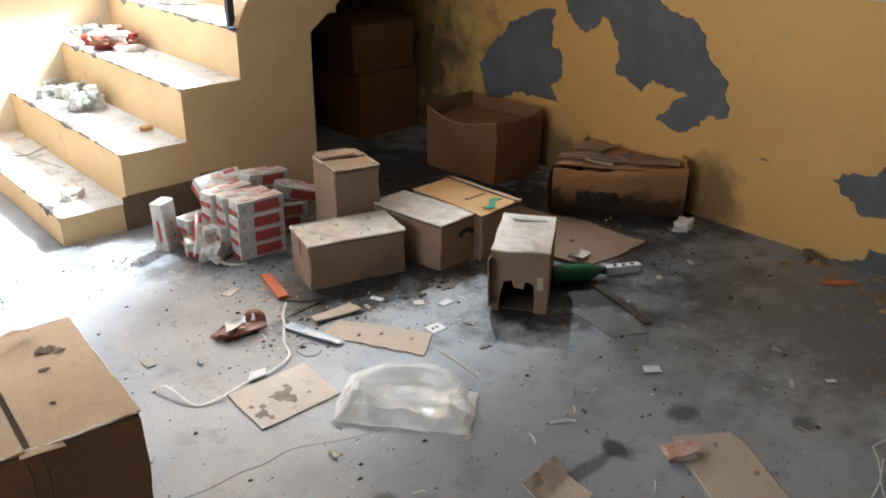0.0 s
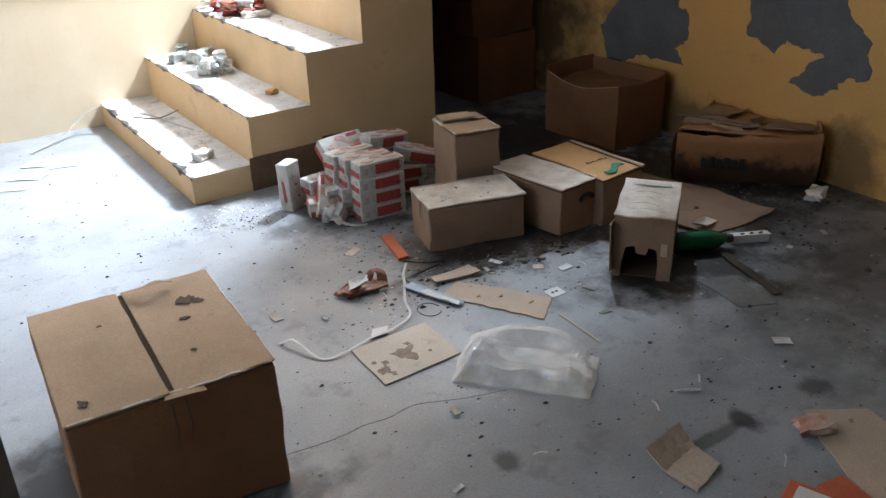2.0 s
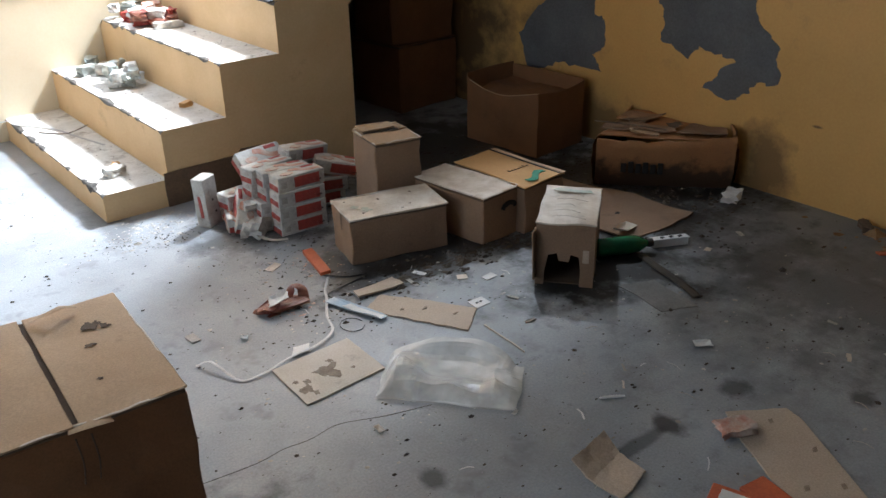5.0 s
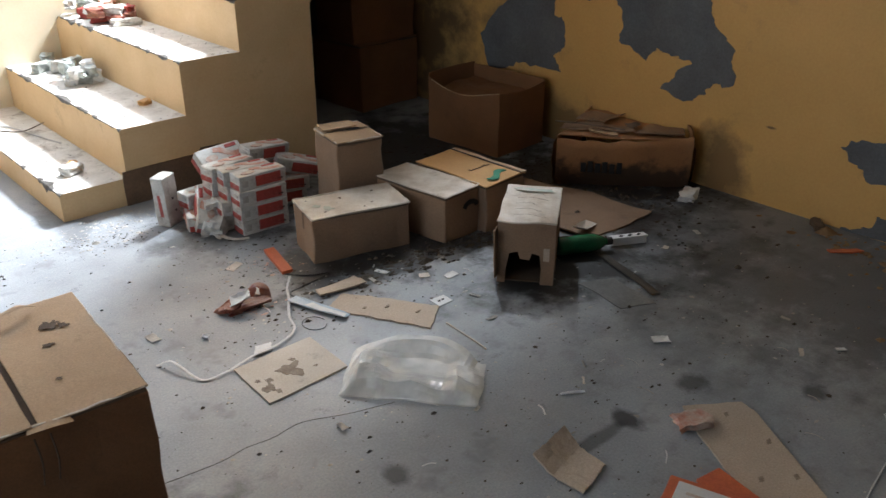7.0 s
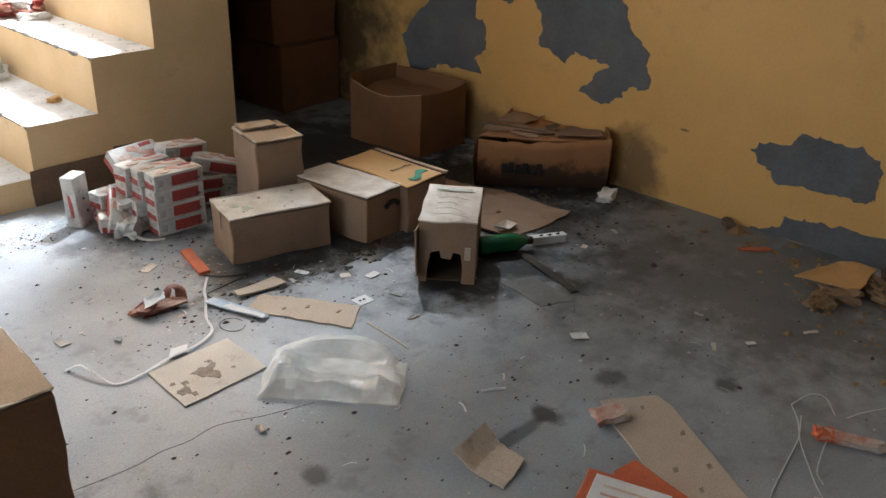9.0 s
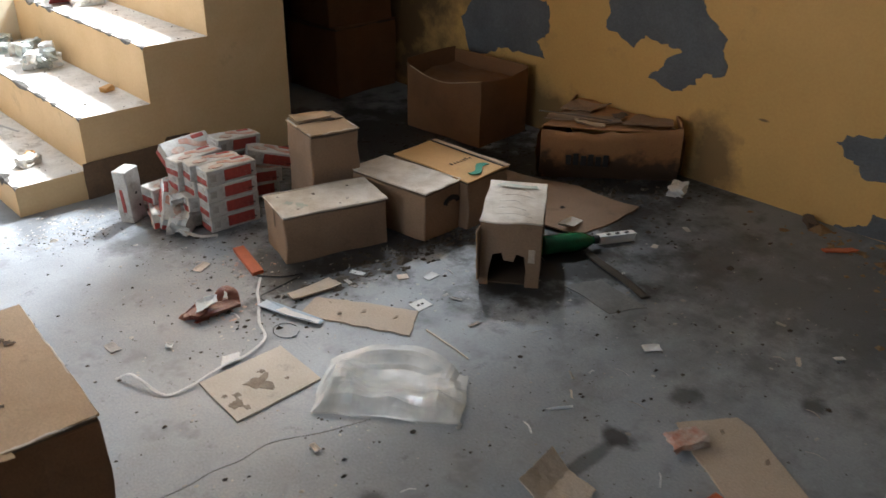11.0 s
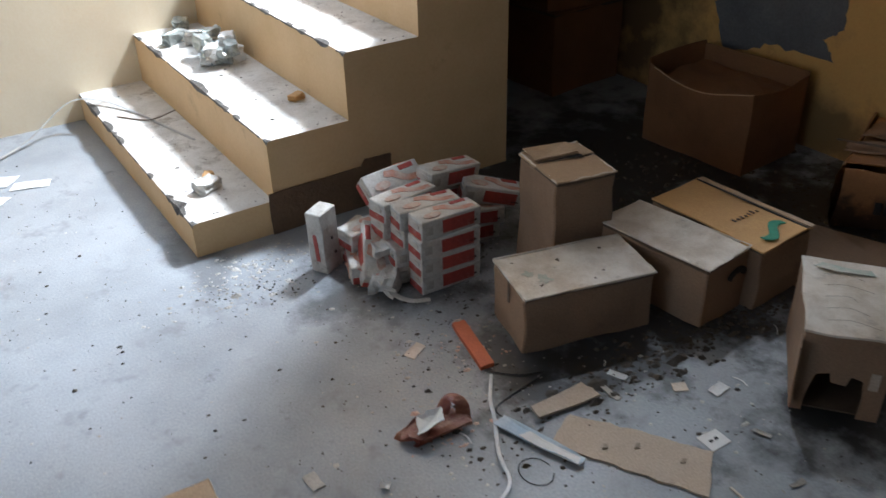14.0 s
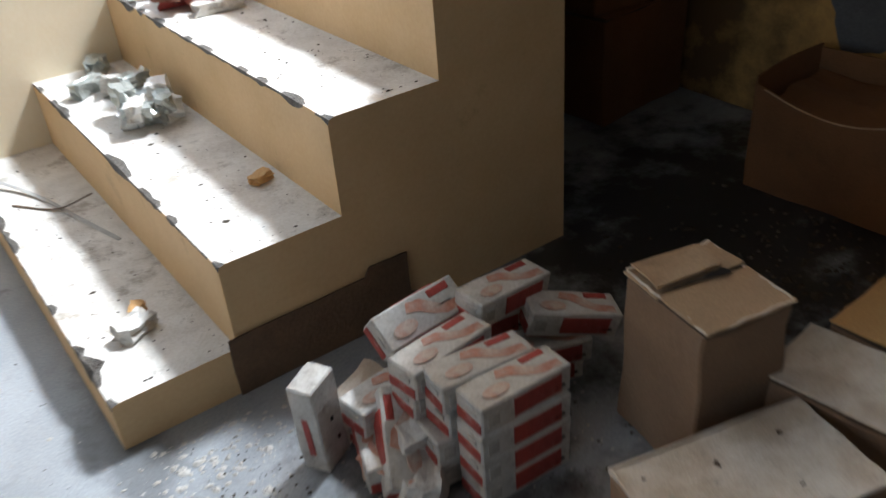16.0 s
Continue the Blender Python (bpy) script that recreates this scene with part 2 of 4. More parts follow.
ORANGE_CARD = material("orange_red_card", (0.62, 0.14, 0.05), (0.5, 0.11, 0.045), 0.5, 14, 160, 0.5, 0.1)
PINK_CARD = material("faded_pink_card", (0.52, 0.22, 0.15), (0.60, 0.50, 0.42), 0.55, 22, 160, 0.6, 0.1)
BROWN_WRAP = material("dark_red_wrapper", (0.17, 0.03, 0.02), (0.30, 0.13, 0.08), 0.35, 25, 160, 0.6, 0.2)
SILVER = material("dull_silver_foil", (0.50, 0.52, 0.50), (0.33, 0.36, 0.33), 0.38, 30, 160, 0.6, 0.3, metal=0.55)
PAPER = material("white_paper", (0.78, 0.77, 0.75), (0.68, 0.67, 0.65), 0.7, 14, 160, 0.5, 0.05)
BLUE_CARD = material("pale_blue_card", (0.40, 0.52, 0.62), (0.62, 0.66, 0.70), 0.5, 14, 160, 0.5, 0.05)
STRAP = material("white_plastic_strap", (0.66, 0.66, 0.66), (0.5, 0.5, 0.5), 0.35, 14, 160, 0.5, 0.03)
GREY_WIRE = material("grey_plastic_cord", (0.42, 0.41, 0.39), (0.3, 0.29, 0.28), 0.5, 14, 160, 0.5, 0.03)
BLACK_WIRE = material("black_cord", (0.03, 0.03, 0.03), rough=0.5, bump=0)
BOTTLE = material("green_plastic_bottle", (0.01, 0.15, 0.055), (0.008, 0.10, 0.04), 0.22, 14, 160, 0.5, 0.1)
RAG = material("dirty_rags", (0.20, 0.10, 0.04), (0.34, 0.24, 0.13), 0.85, 16, 160, 0.6, 0.4)
FLAKE = material("pale_flakes", (0.55, 0.52, 0.48), (0.3, 0.27, 0.23), 0.8, 3, 160, 0.6, 0)
CRUMB = material("dark_crumbs", (0.05, 0.04, 0.032), (0.09, 0.07, 0.05), 0.9, 5, 160, 0.5, 0)


def plastic_film():
    m = bpy.data.materials.new("clear_plastic_film")
    m.use_nodes = True
    n, l = m.node_tree.nodes, m.node_tree.links
    b = n["Principled BSDF"]
    b.inputs["Base Color"].default_value = (0.86, 0.85, 0.81, 1)
    b.inputs["Roughness"].default_value = 0.2
    b.inputs["Specular IOR Level"].default_value = 0.8
    co, no, mr = n.new("ShaderNodeTexCoord"), n.new("ShaderNodeTexNoise"), n.new("ShaderNodeMapRange")
    no.inputs["Scale"].default_value, no.inputs["Detail"].default_value = 9, 5
    l.new(co.outputs["Object"], no.inputs["Vector"])
    mr.inputs[1].default_value, mr.inputs[2].default_value, mr.inputs[3].default_value, mr.inputs[4].default_value = 0.35, 0.7, 0.38, 0.88
    l.new(no.outputs["Fac"], mr.inputs[0])
    l.new(mr.outputs[0], b.inputs["Alpha"])
    bp = n.new("ShaderNodeBump")
    bp.inputs["Strength"].default_value, bp.inputs["Distance"].default_value = 0.12, 0.02
    l.new(no.outputs["Fac"], bp.inputs["Height"])
    l.new(bp.outputs[0], b.inputs["Normal"])
    return m


FILM = plastic_film()


# ---------------------------------------------------------------- mesh helpers
def part(name, bm, mat, parent=None, label="", smooth=False):
    """Links a bmesh as one mesh object, under parent if given."""
    me = bpy.data.meshes.new(name)
    bmesh.ops.recalc_face_normals(bm, faces=bm.faces)
    if smooth:
        for f in bm.faces:
            f.smooth = True
    bm.to_mesh(me)
    bm.free()
    me.materials.append(mat)
    ob = new(name, me)
    if parent:
        ob.parent = parent
    if label:
        ob["label"] = label
    return ob


def thing(name, label, category, m=None, group="", kind=""):
    ob = new(name)
    if m is not None:
        ob.matrix_world = m
    return tagged(ob, label, category, group, kind)


def block(lo, hi, bevel=0.0, cuts=0, jitter=0.0, seed=0, segs=1):
    """A box between two corners, optionally bevelled, subdivided and dented."""
    bm = bmesh.new()
    bmesh.ops.create_cube(bm, size=1)
    for v in bm.verts:
        v.co = Vector([lo[i] + (v.co[i] + 0.5) * (hi[i] - lo[i]) for i in range(3)])
    if cuts:
        bmesh.ops.subdivide_edges(bm, edges=bm.edges[:], cuts=cuts, use_grid_fill=True)
    if bevel:
        sharp = [e for e in bm.edges if len(e.link_faces) == 2 and e.calc_face_angle(0) > 0.5]
        bmesh.ops.bevel(bm, geom=sharp, offset=bevel, segments=segs, affect="EDGES")
    if jitter:
        for v in bm.verts:
            v.co += noise.noise_vector(v.co * 9 + Vector((seed * 7.3, seed * 1.7, seed))) * jitter
    return bm


def plate(points, thick, z=0.0, curl=0.0, seed=0, cuts=3, rough_edge=0.0):
    """A thin sheet with the outline given, lying at z, slightly curled."""
    pts = []
    for i, p in enumerate(points):
        q = points[(i + 1) % len(points)]
        for k in range(cuts):
            f = k / cuts
            v = Vector((p[0] + (q[0] - p[0]) * f, p[1] + (q[1] - p[1]) * f, 0))
            if rough_edge:
                v += noise.noise_vector(v * 60 + Vector((seed, 0, 0))) * rough_edge
            pts.append(v)
    c = sum(pts, Vector()) / len(pts)
    bm = bmesh.new()
    rings = []
    for z0 in (0, thick):
        ring = []
        for s in (1.0, 0.6):
            row = []
            for v in pts:
                w = c + (v - c) * s
                lift = curl * max(0.0, noise.noise(w * 7 + Vector((seed * 3.1, seed, 0))) + 0.25) * s * s
                row.append(bm.verts.new((w.x, w.y, z + z0 + lift)))
            ring.append(row)
        mid = bm.verts.new((c.x, c.y, z + z0))
        n = len(pts)
        for i in range(n):
            j = (i + 1) % n
            bm.faces.new((ring[0][i], ring[0][j], ring[1][j], ring[1][i]))
            bm.faces.new((ring[1][i], ring[1][j], mid))
        rings.append(ring)
    n = len(pts)
    for i in range(n):
        j = (i + 1) % n
        bm.faces.new((rings[0][0][i], rings[0][0][j], rings[1][0][j], rings[1][0][i]))
    return bm


def smooth_line(points, steps=8):
    """A line that glides through the points."""
    p = [Vector(q) for q in points]
    p = [p[0] * 2 - p[1]] + p + [p[-1] * 2 - p[-2]]
    out = []
    for i in range(1, len(p) - 2):
        for k in range(steps):
            t = k / steps
            out.append(0.5 * (2 * p[i] + (p[i + 1] - p[i - 1]) * t + (2 * p[i - 1] - 5 * p[i] + 4 * p[i + 1] - p[i + 2]) * t * t + (3 * p[i] - p[i - 1] - 3 * p[i + 1] + p[i + 2]) * t ** 3))
    out.append(p[-2])
    return out


def cord(points, width, height, sides=6, steps=8):
    """A tube or flat strap swept along a smooth line."""
    line = smooth_line(points, steps)
    bm = bmesh.new()
    rows = []
    for i, c in enumerate(line):
        d = (line[min(i + 1, len(line) - 1)] - line[max(i - 1, 0)]).normalized()
        side = d.cross(Vector((0, 0, 1))).normalized() if abs(d.z) < 0.99 else Vector((1, 0, 0))
        up = side.cross(d)
        rows.append([bm.verts.new(c + side * math.cos(a) * width / 2 + up * math.sin(a) * height / 2) for a in [2 * math.pi * k / sides for k in range(sides)]])
    for a, b in zip(rows, rows[1:]):
        for k in range(sides):
            bm.faces.new((a[k], a[(k + 1) % sides], b[(k + 1) % sides], b[k]))
    bm.faces.new(rows[0])
    bm.faces.new(rows[-1][::-1])
    return bm


def crumpled(size, seed, dent=0.25, cuts=3):
    """A crushed little pack."""
    sx, sy, sz = size
    bm = block((-sx / 2, -sy / 2, 0), (sx / 2, sy / 2, sz), 0, cuts)
    for v in bm.verts:
        nv = noise.noise_vector(Vector((v.co.x / sx, v.co.y / sy, v.co.z / sz)) * 2.3 + Vector((seed * 5.1, seed * 2.7, seed)))
        v.co += Vector((nv.x * sx, nv.y * sy, nv.z * sz)) * dent
        v.co.z = max(v.co.z, 0)
    return bm


def blot(x, y, r0, seed, thick=0.0008, z=0.0056):
    """A spilled spot with an uneven rim."""
    pts = []
    for k in range(26):
        a = k * math.pi / 13
        rr = r0 * (0.75 + 0.75 * noise.noise(Vector((math.cos(a) * 1.6 + seed, math.sin(a) * 1.6, seed))) + 0.3 * noise.noise(Vector((math.cos(a) * 5, math.sin(a) * 5, seed + 3))))
        pts.append((x + rr * math.cos(a), y + rr * math.sin(a)))
    return plate(pts, thick, z, 0, seed, 1, 0)


# ---------------------------------------------------------------- structure
X0, X1, Y0, Y1, TOP = -1.8, 3.39, -1.6, 5.386, 2.7
SY = 4.0                                        # open side of the stairs


def wall(name, lo, hi, mat):
    return tagged(part(name, block(lo, hi), mat), kind="structure")


tagged(part("floor", block((X0 - 0.2, Y0 - 0.2, -0.15), (X1 + 0.2, Y1 + 0.2, 0)), FLOOR), "worn grey cement floor with black grime, painted-in shade and litter", "floor", kind="structure")
DADO = 0.965
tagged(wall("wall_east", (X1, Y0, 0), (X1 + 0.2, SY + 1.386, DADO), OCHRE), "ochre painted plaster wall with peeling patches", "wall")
wall("wall_east_upper", (X1 + 0.004, Y0, DADO), (X1 + 0.2, SY, TOP), WHITEWASH)
wall("wall_north", (X0, Y1, 0), (4.6, Y1 + 0.2, 0.785), NORTH)
wall("wall_north_pier", (X0, Y1, 0.785), (0.55, Y1 + 0.2, TOP), NORTH)
wall("wall_north_lintel", (0.55, Y1, 2.25), (2.06, Y1 + 0.2, TOP), NORTH)
wall("wall_north_stair", (2.06, Y1, 0.785), (4.6, Y1 + 0.2, 3.2), CREAM)
# Unseen wall, added to block stairwell light from the room.
wall("stair_light_blocker", (1.55, SY, 2.22), (X1, SY + 0.1, TOP), OCHRE)
# Unseen wall, coloured dark to cut bounce light on the big carton.
wall("wall_south", (X0, Y0 - 0.2, 0), (X1 + 0.2, Y0, TOP), PLASTER)
wall("wall_west_a", (X0 - 0.2, Y0, 0), (X0, 1.65, TOP), OCHRE)
wall("wall_west_b", (X0 - 0.2, 3.45, 0), (X0, Y1 + 0.2, TOP), OCHRE)
wall("wall_west_lintel", (X0 - 0.2, 1.65, 2.3), (X0, 3.45, TOP), OCHRE)
wall("door_jamb_wall", (-1.0, 1.02, 0), (0.2375, 1.14, TOP), GREYWALL)
tagged(part("ceiling", block((X0 - 0.2, Y0 - 0.2, TOP), (X1 + 0.2, SY, TOP + 0.15)), CEILING), kind="structure")
tagged(part("ceiling_stair_side", block((X0 - 0.2, SY, TOP), (1.75, Y1 + 0.2, TOP + 0.15)), CEILING), kind="structure")
tagged(part("ground", block((-60, -60, -0.4), (60, 60, -0.16)), TREAD), "pale dusty ground outside the building", "ground", kind="structure")


def peel(name, outline, depth, label):
    """Bare plaster where the paint has come away; the outline is frayed."""
    fine = []
    for i, p in enumerate(outline):
        q = outline[(i + 1) % len(outline)]
        for k in range(9):
            f = k / 9
            v = Vector((0, p[0] + (q[0] - p[0]) * f, p[1] + (q[1] - p[1]) * f))
            v += noise.noise_vector(v * 14) * 0.022 + noise.noise_vector(v * 40) * 0.013 + noise.noise_vector(v * 120) * 0.006
            fine.append(v)
    bm = bmesh.new()
    front = [bm.verts.new((X1 - depth, v.y, v.z)) for v in fine]
    back = [bm.verts.new((X1 + 0.01, v.y, v.z)) for v in fine]
    for tri in tessellate_polygon([[Vector((v.y, v.z, 0)) for v in fine]]):
        bm.faces.new([front[k] for k in tri])
    for i in range(len(fine)):
        j = (i + 1) % len(fine)
        bm.faces.new((front[i], front[j], back[j], back[i]))
    return tagged(part(name, bm, PLASTER), label, "plaster patch", "peeled plaster patches", "structure")


peel("plaster_patch", [(3.38, 0.84), (3.17, 0.90), (2.87, 0.885), (2.81, 0.822), (2.69, 0.814), (2.63, 0.75), (2.61, 0.68), (2.505, 0.59), (2.48, 0.455), (2.61, 0.42), (2.67, 0.345),
                       (2.83, 0.37), (2.76, 0.445), (2.68, 0.50), (2.85, 0.535), (2.92, 0.495), (3.06, 0.53), (3.055, 0.68), (3.15, 0.78), (3.25, 0.675), (3.335, 0.74)], 0.002, "bare dark grey plaster where ochre paint peeled off")
peel("plaster_patch", [(3.44, 0.78), (3.455, 0.605), (3.385, 0.565), (3.37, 0.455), (3.45, 0.42), (3.40, 0.335), (3.635, 0.34), (3.87, 0.26), (3.95, 0.45), (3.707, 0.70)], 0.002, "sooty grey plaster patch in the alcove corner")
peel("plaster_patch", [(2.02, 0.312), (1.867, 0.368), (1.834, 0.415), (1.75, 0.405), (1.63, 0.414), (1.545, 0.384), (1.535, 0.303), (1.548, 0.23), (1.666, 0.22), (1.9, 0.208), (1.942, 0.254)], 0.002, "low grey plaster patch with ragged paint edge")
peel("plaster_patch", [(1.95, 0.0), (1.85, 0.04), (1.817, 0.087), (1.70, 0.108), (1.46, 0.109), (1.1, 0.12), (0.7, 0.09), (0.4, 0.0)], 0.002, "bare plaster strip along the foot of the wall")


# window in the north wall: blue sill and iron bars
win = thing("window_1", "barred window opening with a blue-grey painted sill", "window", pose(0, 0, 0), kind="structure")
part("window_sill", block((0.55, Y1 - 0.03, 0.785), (2.04, Y1 + 0.2, 0.845), 0.006), BLUE, win, "blue-grey painted sill")
for i in range(13):
    x = 0.62 + i * 0.112
    part("bar", block((x - 0.007, Y1 + 0.08, 0.845), (x + 0.007, Y1 + 0.094, 2.25), 0.002), IRON, win)
part("crossbar", block((0.55, Y1 + 0.079, 1.55), (2.04, Y1 + 0.095, 1.58)), IRON, win)

# ---------------------------------------------------------------- stairs
stairs = thing("staircase", "yellow painted concrete stairs with chipped dusty white treads", "stairs", kind="structure")
NOSE = [1.20, 1.47, 1.755, 2.03, 2.305, 2.58, 2.855, 3.13]
LEVEL = [0.115, 0.318, 0.54, 0.752, 0.965, 1.178, 1.391, 1.604]


def riser_block(x, x2, z0, z1, seed, y0=SY):
    """One solid step with a worn and chipped front edge."""
    bm = bmesh.new()
    n = 56
    rnd = random.Random(seed)
    rows = []
    for i in range(n + 1):
        y = y0 + (Y1 - y0) * i / n
        chip = max(0.0, noise.noise(Vector((y * 9, seed * 3.3, 0))) - 0.05) * 0.036 + rnd.random() * 0.005
        if rnd.random() < 0.05:
            chip += 0.01
        if i == 0:
            chip = 0.012
        drop = chip * 0.9
        rows.append([bm.verts.new(c) for c in ((x, y, z0), (x, y, z1 - drop - 0.004), (x + 0.35 * chip, y, z1 - drop * 0.4), (x + chip + 0.006, y, z1), (x2, y, z1), (x2, y, z0))])
    for a, b in zip(rows, rows[1:]):
        for k in range(6):
            bm.faces.new((a[k], a[(k + 1) % 6], b[(k + 1) % 6], b[k]))
    bm.faces.new(rows[0])
    bm.faces.new(rows[-1][::-1])
    return bm


SLOPE = 0.213 / 0.275
for k, (x, z) in enumerate(zip(NOSE, LEVEL)):
    low = 0.0 if x < 2.2 else max(0.0, 0.70 + (x - 2.397) * SLOPE)
    x2 = NOSE[k + 1] + 0.02 if k + 1 < len(NOSE) else 4.6
    if k < 4:
        x2 = 2.394
    elif low == 0:
        low = 0.4
    z0 = 0.0 if k == 0 else LEVEL[k - 1] if k < 4 else z - 0.21
    st = part("step", riser_block(x, x2, z0, z, k + 1, SY if k < 4 else SY + 0.092), CREAM, stairs)
    st.data.materials.append(TREAD)
    st.data.materials.append(CHIP)
    for p in st.data.polygons:
        if p.normal.z > 0.98:
            p.material_index = 1
        elif p.normal.z > 0.15 and p.normal.x < -0.05:
            p.material_index = 2
# stringer: closed foot wall, then a sloping slab with open dark space below
bm = bmesh.new()
# Raised past x 2.36 as an unseen wall, added to cut stairwell light.
prof = [(2.034, 0.753), (2.394, 0.753), (2.394, 0.70), (4.6, 0.70 + (4.6 - 2.394) * 0.74), (4.6, 3.0), (3.395, 3.0), (3.395, 1.998), (2.36, 1.998), (2.36, 1.06), (2.09, 0.86)]
a = [bm.verts.new((x, SY, z)) for x, z in prof]
b = [bm.verts.new((x, SY + 0.09, z)) for x, z in prof]
for tri in tessellate_polygon([[Vector((x, z, 0)) for x, z in prof]]):
    bm.faces.new([a[k] for k in tri])
    bm.faces.new([b[k] for k in tri])
for i in range(len(prof)):
    j = (i + 1) % len(prof)
    bm.faces.new((a[i], a[j], b[j], b[i]))
part("stringer_and_light_block", bm, CREAM, stairs)
bm = bmesh.new()
q = [(2.394, 0.70), (4.6, 0.70 + (4.6 - 2.394) * 0.74), (4.6, 0.8 + (4.6 - 2.394) * 0.74), (2.394, 0.80)]
a = [bm.verts.new((x, SY + 0.087, z)) for x, z in q]
b = [bm.verts.new((x, Y1, z)) for x, z in q]
bm.faces.new(a)
bm.faces.new(b[::-1])
for i in range(4):
    j = (i + 1) % 4
    bm.faces.new((a[i], a[j], b[j], b[i]))
# Dark plaster colour stands for the shade under the stairs.
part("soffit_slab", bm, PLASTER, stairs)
part("cross_wall", block((2.36, SY + 0.087, 0.0), (2.396, Y1, 0.75)), CREAM, stairs)
# Added lining, dark to put the alcove's shade into the wall colour.
wall("alcove_shade_lining", (2.398, Y1 - 0.03, 0), (X1, Y1 - 0.001, 0.74), PLASTER)
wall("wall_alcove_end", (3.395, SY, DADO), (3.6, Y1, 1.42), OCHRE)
tagged(part("damp_patch", plate([(1.452, 0.0), (2.03, 0.0), (1.90, 0.06), (1.90, 0.168), (1.80, 0.172), (1.785, 0.15), (1.452, 0.145)], 0.004, 0, 0, 3, 5, 0.004), DARKBASE), "brown damp patch at the foot of the stair side", "stain", kind="structure").matrix_world = pose(0, SY - 0.004, 0, 90)
gate = thing("gate_post", "dark iron gate post standing on the fourth step", "post", pose(2.035, SY + 0.05, 0.752))
part("post", block((-0.015, -0.015, 0), (0.015, 0.015, 1.3), 0.003), IRON, gate)
part("base_plate", block((-0.035, -0.045, 0), (0.035, 0.045, 0.008), 0.002), IRON, gate)
gate2 = thing("gate_post", "dark iron gate post beside the barred window", "post", pose(2.04, Y1 - 0.045, 0.752))
part("post", block((-0.02, -0.03, 0), (0.02, 0.03, 1.6), 0.003), IRON, gate2)
part("base_plate", block((-0.035, -0.04, 0), (0.035, 0.04, 0.008), 0.002), IRON, gate2)


# ---------------------------------------------------------------- cardboard boxes
def carton(label, x, y, yaw, sx, sy, h, top=CARD_TOP, side=CARD, gap=0.006, seed=1, tilt=(0, 0), split=0.5, along="y", sag=0.0):
    """A shut carton: four walls with thickness, a floor, two top flaps that meet at a seam, and worn corners."""
    ob = thing("cardboard_box", label, "box", pose(x, y, 0, tilt[0], tilt[1], yaw), "cardboard boxes")
    t = 0.005
    part("body", block((-sx / 2, -sy / 2, 0), (sx / 2, sy / 2, h - 0.012), 0.004, 7, 0.009, seed), side, ob)
    # Dark rim puts the shade of the lid seam into the colour.
    part("rim", block((-sx / 2 + 0.002, -sy / 2 + 0.002, h - 0.016), (sx / 2 - 0.002, sy / 2 - 0.002, h - 0.007), 0.002, 3, 0.002, seed), CARD_DARK, ob)
    span = sx if along == "y" else sy
    cut = -span / 2 + span * split
    for s, (lo, hi) in enumerate(((-span / 2 - 0.002, cut - gap / 2), (cut + gap / 2, span / 2 + 0.002))):
        if along == "y":
            bm = block((lo, -sy / 2 - 0.003, h - 0.007), (hi, sy / 2 + 0.003, h - 0.002), 0.0015, 6, 0.0)
        else:
            bm = block((-sx / 2 - 0.003, lo, h - 0.007), (sx / 2 + 0.003, hi, h - 0.002), 0.0015, 6, 0.0)
        for v in bm.verts:
            w = v.co.x if along == "y" else v.co.y
            o = v.co.y if along == "y" else v.co.x
            near_seam = 1 - abs(w - cut) / span
            v.co.z += noise.noise(v.co * 6 + Vector((seed, s, 0))) * 0.006 - sag * max(0, near_seam - 0.4) + 0.003
            v.co.x += noise.noise(v.co * 25 + Vector((seed, 3, s))) * 0.003
            v.co.y += noise.noise(v.co * 25 + Vector((seed, s, 5))) * 0.003
        part("flap", bm, top, ob)
    return ob


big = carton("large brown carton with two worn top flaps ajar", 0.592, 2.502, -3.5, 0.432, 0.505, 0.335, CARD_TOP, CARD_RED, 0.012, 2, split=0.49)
part("torn_strip", cord([(0.015, 0.215, 0.343), (0.045, 0.19, 0.362), (0.085, 0.185, 0.372), (0.115, 0.21, 0.352)], 0.022, 0.003, 6), CARD_TOP, big, "curled torn strip of cardboard")
part("torn_strip", cord([(-0.02, -0.252, 0.33), (0.02, -0.262, 0.335), (0.06, -0.258, 0.328)], 0.03, 0.003, 6), CARD_TOP, big, "frayed corner of a flap")
for k, (dx, dy, r0) in enumerate(((0.13, 0.12, 0.024), (0.10, 0.03, 0.012), (-0.17, -0.2, 0.014), (0.15, 0.10, 0.014), (0.08, -0.12, 0.008), (-0.08, 0.1, 0.007))):
    part("stain", blot(dx, dy, r0, 30 + k, 0.0012, 0.3385), CARD_DARK, big)
for dx in (-0.012, 0.018):
    part("crease", cord([(dx, -0.2575, 0.31), (dx + 0.004, -0.259, 0.25), (dx - 0.002, -0.2585, 0.2)], 0.004, 0.003, 5, 4), CARD_DARK, big)
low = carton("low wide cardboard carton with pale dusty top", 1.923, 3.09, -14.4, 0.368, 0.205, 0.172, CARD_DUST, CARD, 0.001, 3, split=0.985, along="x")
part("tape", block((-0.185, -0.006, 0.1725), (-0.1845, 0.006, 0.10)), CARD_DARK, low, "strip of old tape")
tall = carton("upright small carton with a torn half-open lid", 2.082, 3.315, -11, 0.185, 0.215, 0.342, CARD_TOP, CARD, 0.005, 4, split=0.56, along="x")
# Flat black plate paints the shade of a slit on a whole lid.
part("slit", plate([(-0.092, 0.014), (0.0, 0.018), (0.045, 0.022), (0.055, 0.010), (0.05, -0.002), (0.01, 0.006), (0.0, 0.012), (-0.06, 0.010)], 0.001, 0.3475, 0, 4, 4, 0.003), INK, tall, "black plate painting the shade of a torn slit")
